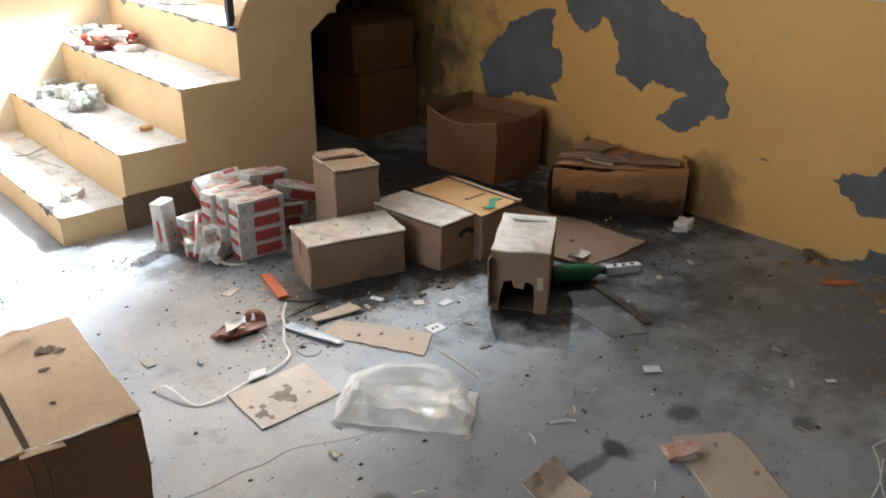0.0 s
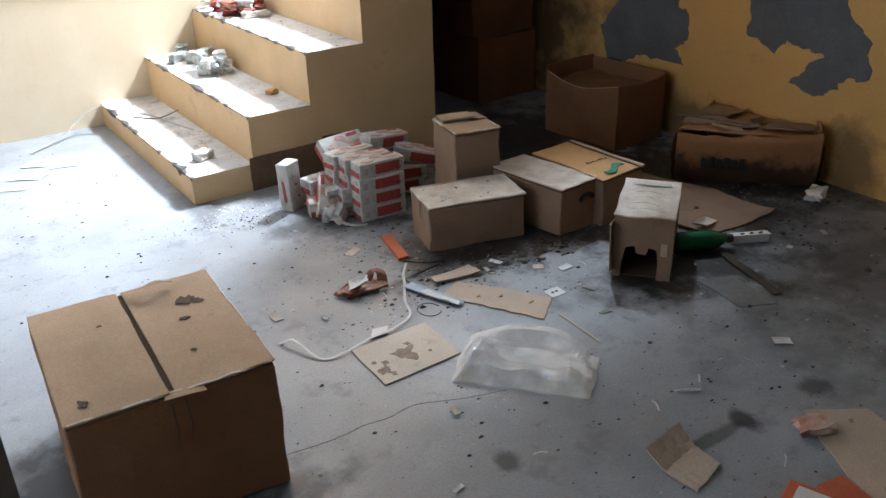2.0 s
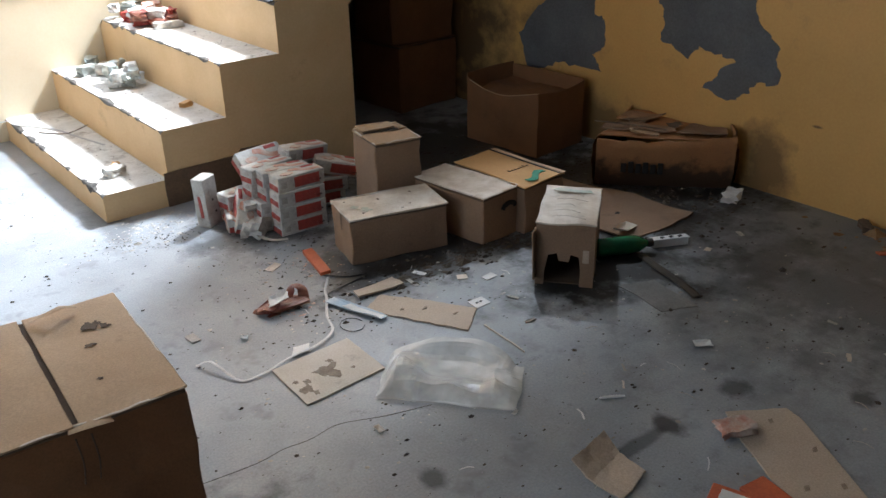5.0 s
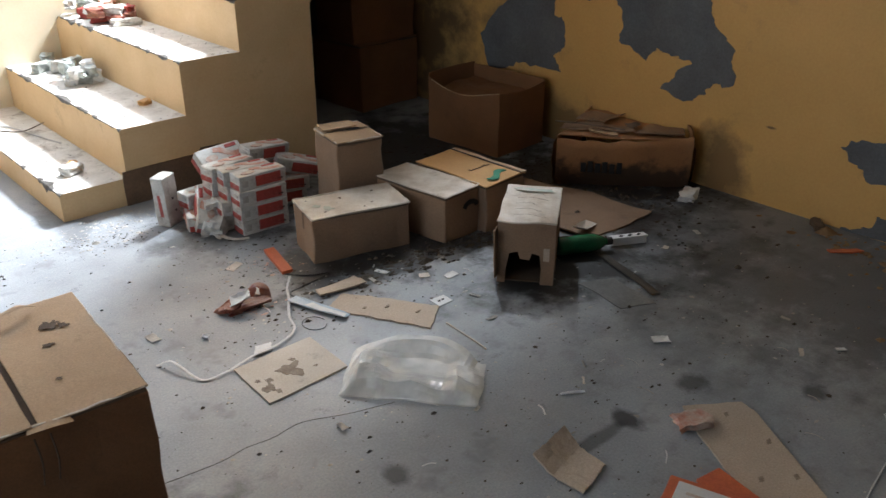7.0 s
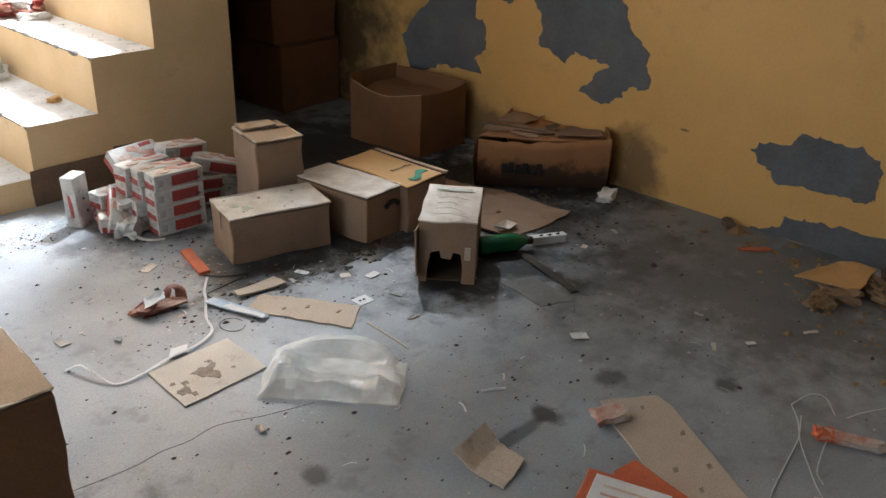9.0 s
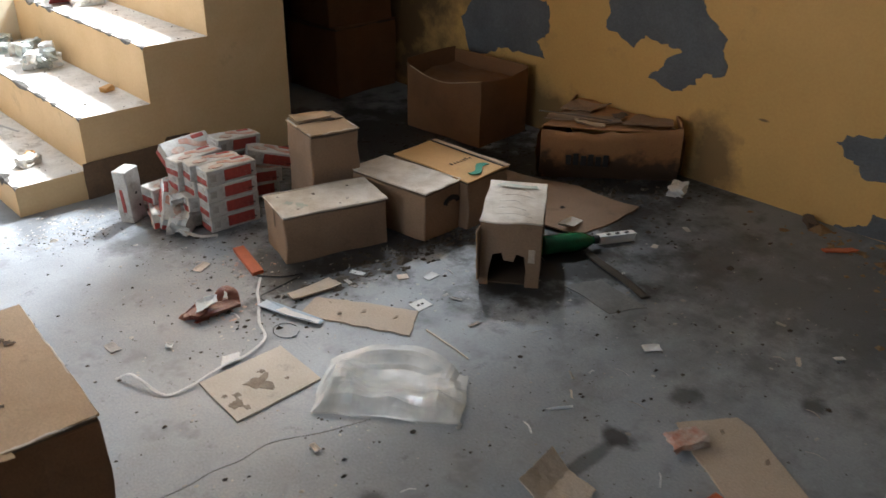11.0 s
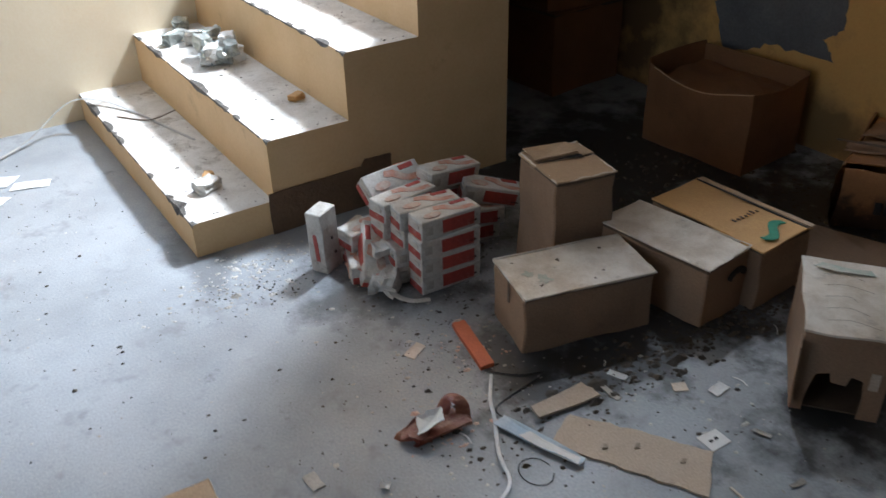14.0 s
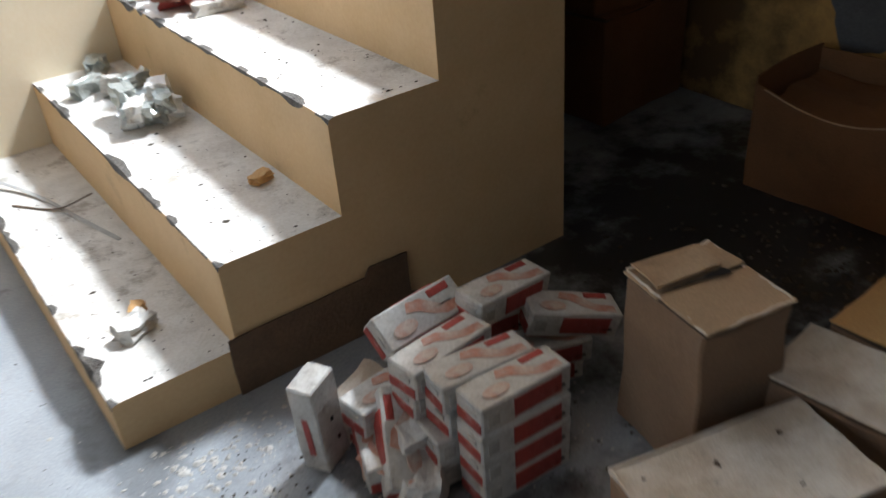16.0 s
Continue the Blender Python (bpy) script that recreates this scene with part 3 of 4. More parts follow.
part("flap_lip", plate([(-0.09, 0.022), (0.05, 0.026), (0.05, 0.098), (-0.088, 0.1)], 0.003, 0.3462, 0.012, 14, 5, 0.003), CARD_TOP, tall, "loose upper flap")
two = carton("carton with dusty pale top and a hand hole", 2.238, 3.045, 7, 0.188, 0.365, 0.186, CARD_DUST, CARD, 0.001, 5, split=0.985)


def tear(ob, p, q2, z, seed, width=0.006):
    """A frayed pale line of torn paper along an edge."""
    pts = []
    for i in range(15):
        v = Vector((*p, z)).lerp(Vector((*q2, z)), i / 14)
        pts.append(v + noise.noise_vector(v * 40 + Vector((seed, 0, 0))) * 0.004)
    part("torn_edge", cord(pts, width, 0.003, 5, 2), CARD_DUST, ob, "pale frayed edge")


tear(low, (-0.184, -0.103), (0.184, -0.103), 0.173, 1)
tear(low, (-0.184, -0.103), (-0.184, 0.103), 0.173, 2)
tear(two, (-0.09, -0.184), (0.09, -0.184), 0.187, 3)
tear(tall, (-0.09, -0.108), (0.09, -0.108), 0.342, 4, 0.006)
tear(tall, (-0.091, -0.108), (-0.091, 0.108), 0.342, 7, 0.007)
tear(tall, (0.091, -0.108), (0.091, 0.108), 0.342, 8, 0.006)
tear(tall, (-0.09, 0.106), (0.09, 0.106), 0.343, 9, 0.008)
tear(low, (0.184, -0.103), (0.184, 0.103), 0.173, 10)
tear(two, (-0.093, -0.184), (-0.093, 0.184), 0.187, 12)
for k, (dx, dy, r0, mat) in enumerate(((-0.03, 0.04, 0.012, CARD_DARK), (0.06, -0.05, 0.006, CARD_DARK), (-0.12, -0.06, 0.007, CARD_DARK), (-0.13, 0.0, 0.022, GREEN_STAIN), (-0.10, -0.04, 0.03, GREEN_STAIN), (0.1, 0.05, 0.008, CARD_DARK), (-0.15, 0.06, 0.006, CARD_DARK), (0.02, -0.08, 0.005, CARD_DARK))):
    part("stain", blot(dx, dy, r0 * 0.75, 50 + k, 0.001, 0.1735 + 0.0004 * k), mat, low)
tear(big, (-0.21, -0.253), (0.21, -0.253), 0.335, 5)
tear(big, (0.217, -0.25), (0.217, 0.25), 0.335, 6, 0.004)
bm = cord([(-0.035, 0, 0.118), (-0.026, 0, 0.13), (0, 0, 0.137), (0.026, 0, 0.13), (0.035, 0, 0.118)], 0.012, 0.02, 6)
# Black bow on the wall paints the shade inside the hand hole.
part("hand_hole_shade", bm, INK, two).matrix_local = pose(0.045, -0.186, -0.005)
orange = carton("carton with bright orange-brown lid and green print", 2.452, 3.03, 2, 0.215, 0.385, 0.19, CARD_ORANGE, CARD, 0.002, 6, split=0.985)
part("side_flap", block((0.092, -0.20, 0.193), (0.112, 0.19, 0.197), 0.001, 5, 0.004, 8), CARD_TOP, orange, "narrow raised edge flap")
# Black strip paints the shade of the gap beside the flap.
part("gap", block((0.082, -0.195, 0.1935), (0.090, 0.19, 0.1952)), INK, orange)
bm = bmesh.new()
rows = []
for i in range(13):
    f = i / 12
    cx, cy, w = -0.06 + 0.12 * f, -0.145 + 0.022 * math.sin((f - 0.5) * 5.2), 0.034 * math.sin(math.pi * (0.08 + 0.84 * f)) ** 0.6
    rows.append([bm.verts.new((cx, cy + s * w / 2, z)) for s, z in ((-1, 0.194), (1, 0.194), (1, 0.1972), (-1, 0.1972))])
for a, b in zip(rows, rows[1:]):
    for k in range(4):
        bm.faces.new((a[k], a[(k + 1) % 4], b[(k + 1) % 4], b[k]))
bm.faces.new(rows[0])
bm.faces.new(rows[-1])
part("printed_mark", bm, GREEN_INK, orange, "green wave-shaped print")
for i, w in enumerate((0.016, 0.011, 0.013, 0.009, 0.014, 0.018, 0.01)):
    part("print_bar", block((-0.045 + i * 0.016, -0.055, 0.1955), (-0.045 + i * 0.016 + 0.006, -0.055 + w, 0.1973)), CARD_DARK, orange)
# small torn carton standing in front
yawE = math.degrees(math.atan2(0.20, 0.255))
torn = thing("torn_carton", "small worn carton with dusty top and torn-out front", "box", pose(2.292, 2.552, 0, 0, 0, yawE - 0), "cardboard boxes")
L, W, H = 0.32, 0.19, 0.222
part("back_wall", block((L / 2 - 0.005, -W / 2, 0), (L / 2, W / 2, H), 0.001, 4, 0.004, 2), CARD, torn)
part("side_wall", block((-L / 2, W / 2 - 0.005, 0), (L / 2, W / 2, H), 0.001, 4, 0.004, 3), CARD, torn)
part("side_wall", block((-L / 2, -W / 2, 0), (L / 2, -W / 2 + 0.005, H), 0.001, 4, 0.004, 4), CARD, torn)
bm = bmesh.new()
out = [(-W / 2, 0), (-0.05, 0), (-0.052, 0.06), (-0.045, 0.108), (-0.02, 0.115), (-0.012, 0.088), (0.02, 0.092), (0.026, 0.118), (0.055, 0.11), (0.066, 0.05), (0.068, 0.0), (W / 2, 0), (W / 2, H), (-W / 2, H)]
fr = [bm.verts.new((-L / 2 - 0.002, y, z)) for y, z in out]
bk = [bm.verts.new((-L / 2 + 0.003, y, z)) for y, z in out]
for tri in tessellate_polygon([[Vector((y, z, 0)) for y, z in out]]):
    bm.faces.new([fr[k] for k in tri])
    bm.faces.new([bk[k] for k in tri])
for i in range(len(out)):
    j = (i + 1) % len(out)
    bm.faces.new((fr[i], fr[j], bk[j], bk[i]))
part("front_wall", bm, CARD, torn, "front wall with a ragged hole")
part("inner_floor", block((-L / 2 + 0.01, -W / 2 + 0.01, 0.002), (L / 2 - 0.01, W / 2 - 0.01, 0.006)), CARD_DARK, torn)
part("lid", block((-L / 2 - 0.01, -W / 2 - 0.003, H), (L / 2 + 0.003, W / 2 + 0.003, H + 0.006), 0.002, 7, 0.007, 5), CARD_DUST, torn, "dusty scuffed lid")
part("side_flap", block((-L / 2 - 0.04, W / 2 + 0.002, 0.03), (-L / 2 + 0.02, W / 2 + 0.007, H - 0.02), 0.001, 4, 0.01, 6), CARD, torn, "loose torn flap")
part("label_sticker", block((-L / 2 - 0.0055, -0.078, 0.09), (-L / 2 - 0.0022, -0.058, 0.135)), SHEET_TAN, torn, "pale sticker")
part("printed_mark", plate([(0.10, -0.07), (0.125, -0.06), (0.12, -0.01), (0.135, 0.05), (0.115, 0.07), (0.10, 0.02)], 0.001, H + 0.0085, 0, 3, 4, 0.003), GREEN_STAIN, torn, "faded green print on the lid")
for k in range(5):
    part("scratch", cord([(-0.13 + 0.05 * k, -0.06 + 0.02 * (k % 3), H + 0.009), (-0.11 + 0.05 * k, 0.0, H + 0.0095), (-0.12 + 0.05 * k, 0.05, H + 0.009)], 0.0014, 0.001, 5, 4), STAIN, torn)
# large sagging boxes at the back
back = thing("open_carton", "large sagging brown carton with open top, by the alcove corner", "box", pose(2.985, 3.40, 0, 0, 0, 4), "cardboard boxes")
GL, GD, GH = 0.33, 0.45, 0.305


def bowed(lo, hi, seed, drop, axis, out):
    """A cardboard wall whose upper edge sags and bellies outwards."""
    bm = block(lo, hi, 0.001, 8)
    span = (GL, GD)[axis]
    for v in bm.verts:
        u = min(max(v.co[axis] / span, 0), 1)
        f = v.co.z / GH
        v.co.z -= f * drop * math.sin(math.pi * u)
        v.co[1 - axis] += out * (math.sin(math.pi * u) * f + 0.3 * noise.noise(v.co * 7 + Vector((seed, 0, 0))))
    return bm


part("front_wall", bowed((0, 0, 0), (GL, 0.006, GH), 1, 0.012, 0, -0.015), CARD_RED, back)
part("rear_wall", bowed((0, GD, 0), (GL, GD + 0.006, GH + 0.02), 2, 0.0, 0, 0.01), CARD_RED, back)
part("side_wall", bowed((0, 0, 0), (0.006, GD, GH), 5, 0.035, 1, -0.03), CARD_RED, back)
part("side_wall", bowed((GL - 0.006, 0, 0), (GL, GD, GH + 0.01), 6, 0.0, 1, 0.006), CARD_RED, back)
part("folded_flap", block((0.02, 0.02, GH - 0.06), (GL - 0.02, GD - 0.02, GH - 0.053), 0.001, 6, 0.02, 7), CARD_RED, back, "sunken flaps")
part("torn_edge", cord([(-0.014, 0.42, GH - 0.006), (-0.03, 0.3, GH - 0.028), (-0.032, 0.18, GH - 0.034), (-0.012, 0.05, GH - 0.01), (0.0, 0.0, GH)], 0.007, 0.004, 5), CARD_TOP, back, "pale worn rim")
crush = thing("crushed_carton", "crushed damp orange-brown carton slumped against the wall", "box", pose(0, 0, 0), "cardboard boxes")
A, B2, C2, D2 = Vector((2.93, 3.0, 0)), Vector((3.315, 2.59, 0)), Vector((3.384, 2.66, 0)), Vector((3.384, 3.19, 0))


def crush_wall(p, q2, h0, h1, sag, seed, lean=0.0):
    """A slumped cardboard wall between two floor points."""
    bm = bmesh.new()
    n, mrows = 16, 6
    nrm = (q2 - p).cross(Vector((0, 0, 1))).normalized()
    front, rear = [], []
    for i in range(n + 1):
        u = i / n
        h = h0 + (h1 - h0) * u - sag * math.sin(math.pi * u)
        colf, colb = [], []
        for k in range(mrows + 1):
            f = k / mrows
            base = p.lerp(q2, u) + nrm * (lean * f * (1 - 0.3 * u) + 0.02 * math.sin(math.pi * f) + 0.012 * noise.noise(Vector((u * 5, f * 4, seed))))
            z = max(0.002, h * f + (0.01 * noise.noise(Vector((u * 9, f * 2, seed + 4))) if k else 0))
            colf.append(bm.verts.new((base.x, base.y, z)))
            colb.append(bm.verts.new((base.x - nrm.x * 0.006, base.y - nrm.y * 0.006, z)))
        front.append(colf)
        rear.append(colb)
    for i in range(n):
        for k in range(mrows):
            bm.faces.new((front[i][k], front[i + 1][k], front[i + 1][k + 1], front[i][k + 1]))
            bm.faces.new((rear[i][k], rear[i][k + 1], rear[i + 1][k + 1], rear[i + 1][k]))
        bm.faces.new((front[i][mrows], front[i + 1][mrows], rear[i + 1][mrows], rear[i][mrows]))
    return bm


part("front_wall", crush_wall(A, B2, 0.215, 0.235, 0.02, 1, 0.03), CARD_WET, crush, smooth=True)
part("side_wall", crush_wall(D2, A, 0.22, 0.215, 0.01, 2), CARD_WET, crush, smooth=True)
part("side_wall", crush_wall(B2, C2, 0.255, 0.25, 0.0, 3), CARD_WET, crush, smooth=True)
part("sunken_top", plate([(2.945, 3.0), (3.31, 2.61), (3.378, 2.68), (3.378, 3.17)], 0.004, 0.204, 0.02, 9, 6, 0.004), CARD_WET, crush, "sunken dirty top")
for p1, p2, p3, p4, z, sd, mat in (((3.02, 3.06), (3.10, 3.1), (3.27, 2.86), (3.2, 2.80), 0.222, 3, CARD), ((3.19, 2.79), (3.31, 2.63), (3.375, 2.68), (3.34, 2.83), 0.226, 4, CARD),
                                   ((3.05, 2.92), (3.13, 2.83), (3.18, 2.88), (3.10, 2.97), 0.222, 5, CARD_TOP), ((3.15, 3.09), (3.3, 3.12), (3.36, 2.98), (3.22, 2.98), 0.224, 6, CARD)):
    part("flap", plate([p1, p2, p3, p4], 0.004, z - 0.008, 0.022, sd, 6, 0.012), mat, crush, "caved-in torn top flap")
# Flat dark blot paints the shade of a hole in the closed top.
part("hole", blot(3.245, 2.85, 0.045, 17, 0.001, 0.2295), CARD_DARK, crush, "dark blot painting the shade of a torn hole")
part("torn_strip", cord([(3.03, 3.1, 0.24), (3.1, 2.98, 0.237), (3.17, 2.83, 0.232)], 0.02, 0.004, 6), CARD_DARK, crush, "dark folded edge of a flap")
crush_dir = (B2 - A).normalized()
for i in range(6):
    c = A + crush_dir * (0.115 + i * 0.03)
    nv = crush_dir.cross(Vector((0, 0, 1))) * 0.039
    bm = block((-0.011, -0.004, 0), (0.011, 0.002, 0.040 + 0.008 * (i % 2)), 0.001)
    part("print_bar", bm, INK, crush, "black faded lettering block").matrix_local = pose(c.x + nv.x, c.y + nv.y, 0.075 - i * 0.001, 0, 0, math.degrees(math.atan2(crush_dir.y, crush_dir.x)))
for x, y, yaw, sx, sy, h, sd in ((3.15, 4.62, 4, 0.42, 0.40, 0.36, 11), (2.72, 4.95, -6, 0.34, 0.32, 0.22, 12)):
    carton("dark carton stored in the shadow under the stairs", x, y, yaw, sx, sy, h, CARD_RED, CARD_RED, 0.004, sd)
carton("dark carton stacked in the shadow under the stairs", 3.15, 4.62, -3, 0.40, 0.37, 0.26, CARD_RED, CARD_RED, 0.004, 13).location.z = 0.362


# ---------------------------------------------------------------- printed packs by the stairs
PL, PW, PH = 0.195, 0.076, 0.057


def pack(name, label, m, seed, dent=0.004, plain=False):
    """A white drink-carton sized pack with red panels, pale oval and dark print."""
    ob = thing(name, label, "carton", m, "red and white packs")
    part("body", block((-PL / 2, -PW / 2, 0), (PL / 2, PW / 2, PH), 0.003, 3, dent, seed), WHITE_CARD, ob)
    e = 0.0022
    if plain:
        part("red_band", block((-0.03, -PW / 2 - e, 0.02), (0.06, -PW / 2 + 0.002, 0.034), 0.001), RED_CARD, ob, "narrow red print")
        for k in range(3):
            part("print_dot", block((-0.06 + k * 0.05, -0.01 + 0.008 * k, PH), (-0.052 + k * 0.05, -0.003 + 0.008 * k, PH + e)), INK, ob)
        return ob
    part("red_panel", block((-0.03, -PW / 2 - e, 0.009), (0.075, -PW / 2 + 0.002, PH - 0.008), 0.001), RED_CARD, ob, "red printed panel")
    part("red_panel", block((-0.045, PW / 2 - 0.002, 0.008), (0.055, PW / 2 + e, PH - 0.006), 0.001), RED_CARD, ob, "red printed panel")
    part("red_band", block((0.03, 0.014, PH - 0.001), (0.08, 0.03, PH + e), 0.001), RED_CARD, ob, "red printed band")
    part("red_band", plate([(-0.03, 0.012), (-0.005, 0.004), (0.02, -0.016), (0.045, -0.028), (0.085, -0.03), (0.085, -0.012), (0.05, -0.01), (0.03, 0.006), (0.01, 0.024), (-0.02, 0.03)], 0.0015, PH + 0.001, 0, seed, 3), PINK_CARD, ob, "faded red printed wave")
    part("oval_print", plate([(-0.075 + 0.028 + 0.028 * math.cos(a), -0.012 + 0.014 * math.sin(a)) for a in [k * math.pi / 6 for k in range(12)]], 0.003, PH + 0.0005, 0, 0, 1), PINK_CARD, ob, "faded oval picture")
    part("print_bar", block((0.06, -PW / 2 - e, 0.018), (0.082, -PW / 2 + 0.002, 0.022)), INK, ob)
    part("print_bar", block((-0.085, -PW / 2 - e, 0.015), (-0.062, -PW / 2 + 0.002, 0.04)), FLAKE, ob)
    part("red_end", block((-PL / 2 - e, -PW / 2 + 0.004, 0.003), (-PL / 2 + 0.002, PW / 2 - 0.004, 0.024), 0.001), RED_CARD, ob, "dark red printed end")
    part("print_bar", block((-PL / 2 - e, -0.022, 0.034), (-PL / 2 + 0.002, 0.004, 0.044)), FLAKE, ob)
    return ob


first = pack("printed_pack", "white and red printed pack in a stacked pile", pose(1.755, 3.45, 0.0, 0, 0, -3), 1)
rnd = random.Random(4)
for cx, cy, yaw, levels in ((1.755, 3.45, -3, (1, 2, 3)), (1.735, 3.533, -4, (0, 1, 2, 3)), (1.722, 3.616, 3, (0, 1, 2, 3)), (1.86, 3.70, -8, (0, 1, 2)), (1.66, 3.70, 12, (0, 1))):
    for k in levels:
        copy_thing(first, pose(cx + (rnd.uniform(-0.018, 0.014) if cy > 3.5 else rnd.uniform(-0.004, 0.004)), cy + rnd.uniform(-0.004, 0.004), k * (PH + 0.001) + 0.0005, 0, 0, yaw + rnd.uniform(-1, 1) * (5 if cy > 3.5 else 2)))
for x, y, z, rx, ry, yaw, label in ((1.60, 3.615, 0.045, 18, -28, 62, "red-sided pack tipped against the pile"), (1.585, 3.66, 0.0, 0, 0, 70, "crushed pack at the foot of the pile"),
                                    (1.745, 3.745, 0.19, 40, -3, 4, "greyed pack leaning on the heap"), (1.915, 3.675, 0.186, 4, 6, 6, "pack lying across the top of the heap"),
                                    (2.02, 3.60, 0.125, 6, 14, -24, "dusty pack slipping off the heap"), (1.96, 3.61, 0.06, 3, 0, -20, "dusty pack beside the upright carton"), (1.95, 3.62, 0.0, 0, 0, -12, "dusty pack on the floor by the heap")):
    tagged(copy_thing(first, pose(x, y, z, rx, ry, yaw)), label)
up = pack("printed_pack", "white pack standing upright alone on the floor", pose(1.49, 3.745, 0.098, 0, 86, -62), 7, 0.008, True)
for i, (x, y, z, yaw, sz) in enumerate(((1.60, 3.52, 0.0, 40, (0.11, 0.07, 0.06)), (1.575, 3.575, 0.0, 100, (0.12, 0.07, 0.055)), (1.63, 3.585, 0.058, 70, (0.10, 0.07, 0.05)), (1.62, 3.78, 0.0, 20, (0.15, 0.08, 0.06)))):
    ob = part("crushed_carton_pack", crumpled(sz, 200 + i, 0.22, 4), (WHITE_CARD, PINK_CARD, WHITE_CARD, SHEET)[i])
    ob.matrix_world = pose(x, y, z, 0, 0, yaw)
    tagged(ob, "crushed grimy pack at the edge of the pile", "carton", "crushed packs by the pile")
loose = thing("torn_liner", "dirty white torn liner under the packs", "litter", pose(0, 0, 0))
part("sheet", cord([(1.60, 3.52, 0.02), (1.585, 3.46, 0.012), (1.61, 3.41, 0.006), (1.66, 3.385, 0.004)], 0.02, 0.003), WHITE_CARD, loose)


# ---------------------------------------------------------------- litter on the stairs
def crushed_pack(x, y, z, yaw, size, mat, seed, label, group, tilt=0):
    ob = part("crushed_pack", crumpled(size, seed), mat)
    ob.matrix_world = pose(x, y, z, tilt, 0, yaw)
    return tagged(ob, label, "litter", group)


rnd = random.Random(12)
for i in range(16):
    y = 4.76 + 0.56 * rnd.random()
    lift = 0.035 if i > 9 else 0.0
    crushed_pack(1.625 + rnd.uniform(-0.06, 0.075), y, 0.319 + lift, rnd.uniform(0, 180), (rnd.uniform(0.06, 0.11), rnd.uniform(0.04, 0.06), rnd.uniform(0.035, 0.055)),
                 (SILVER, SILVER, WHITE_CARD, SILVER, PAPER)[i % 5], i, "crushed silver foil pack lying on the second step", "crushed packs on second step")
for i in range(22):
    y = 4.86 + 0.46 * rnd.random()
    lift = 0.035 if i > 13 else 0.0
    mat = (WHITE_CARD, SILVER, PAPER, WHITE_CARD, RED_CARD, PINK_CARD)[i % 6]
    if y < 5.0 and i % 2:
        mat = BROWN_WRAP
    crushed_pack(1.90 + rnd.uniform(-0.09, 0.08), y, 0.541 + lift, rnd.uniform(0, 180), (rnd.uniform(0.06, 0.12), rnd.uniform(0.04, 0.07), rnd.uniform(0.03, 0.055)),
                 mat, 40 + i, "crushed white and red pack lying on the third step", "crushed packs on third step")
for i in range(9):
    crushed_pack(2.17 + rnd.uniform(-0.08, 0.08), 4.75 + 0.5 * rnd.random(), 0.753, rnd.uniform(0, 180), (0.09, 0.06, 0.05), (PAPER, WHITE_CARD)[i % 2], 80 + i, "white crushed pack lying on the fourth step", "crushed packs on fourth step")
crushed_pack(1.325, 4.20, 0.116, 30, (0.075, 0.05, 0.035), WHITE_CARD, 91, "torn white and orange pack on the lowest step", "packs on the lowest step")
crushed_pack(1.35, 4.255, 0.118, 60, (0.04, 0.03, 0.028), CARD_ORANGE, 92, "orange torn lid of a pack on the lowest step", "packs on the lowest step")
crushed_pack(1.70, 4.27, 0.319, 20, (0.05, 0.035, 0.02), CARD_ORANGE, 93, "small yellow torn scrap on the second step", "scraps on steps")
strip = part("plastic_strip", cord([(0.78, 5.12, 0.004), (0.95, 5.22, 0.03), (1.13, 5.27, 0.125), (1.24, 5.20, 0.135), (1.33, 5.02, 0.12), (1.38, 4.82, 0.118), (1.43, 4.62, 0.117)], 0.014, 0.003), GREY_WIRE)
tagged(strip, "thin grey plastic strip trailing over the lowest step", "strip")
twig = part("plastic_strip", cord([(1.26, 5.02, 0.118), (1.35, 4.9, 0.122), (1.44, 4.84, 0.16)], 0.008, 0.004), CARD_DARK)
tagged(twig, "thin dark stick lying on the lowest step", "stick")


# ---------------------------------------------------------------- sheets and litter on the floor
def sheet(name, label, points, mat, thick=0.004, z=0.0006, curl=0.0, seed=1, cuts=4, edge=0.003, category="cardboard sheet", group=""):
    return tagged(part(name, plate(points, thick, z, curl, seed, cuts, edge), mat), label, category, group)


square = sheet("cardboard_sheet", "square pale cardboard sheet with a brown stain", [(1.166, 2.43), (1.425, 2.437), (1.433, 2.642), (1.174, 2.637)], SHEET, 0.005)
part("stain", blot(1.295, 2.53, 0.045, 3), STAIN, square, "round brown stain")
for k, (x, y, r0) in enumerate(((1.205, 2.49, 0.024), (1.22, 2.52, 0.014), (1.215, 2.46, 0.012), (1.325, 2.57, 0.012), (1.36, 2.50, 0.007), (1.195, 2.54, 0.009))):
    part("stain", blot(x, y, r0, 11 + k), STAIN, square)
sheet("cardboard_sheet", "long torn tan cardboard strip with ragged end", [(1.667, 2.795), (1.76, 2.66), (1.844, 2.521), (1.737, 2.44), (1.65, 2.60), (1.561, 2.748)], SHEET_TAN, 0.005, seed=4, edge=0.009, cuts=7)
for x, y in ((1.66, 2.67), (1.72, 2.63), (1.77, 2.54)):
    sheet("dirt_clod", "small dark clod of dirt on a card", [(x - 0.011, y - 0.003), (x, y - 0.008), (x + 0.01, y + 0.002), (x, y + 0.006)], STAIN, 0.002, 0.0058, 0.004, x * 40, 3, 0.004, "dirt", "dirt clods")
sheet("cardboard_sheet", "small torn tan cardboard piece beside the carton", [(1.602, 2.866), (1.597, 2.818), (1.768, 2.804), (1.762, 2.859)], SHEET_TAN, 0.006, 0.004, 0.01, 6, edge=0.006)
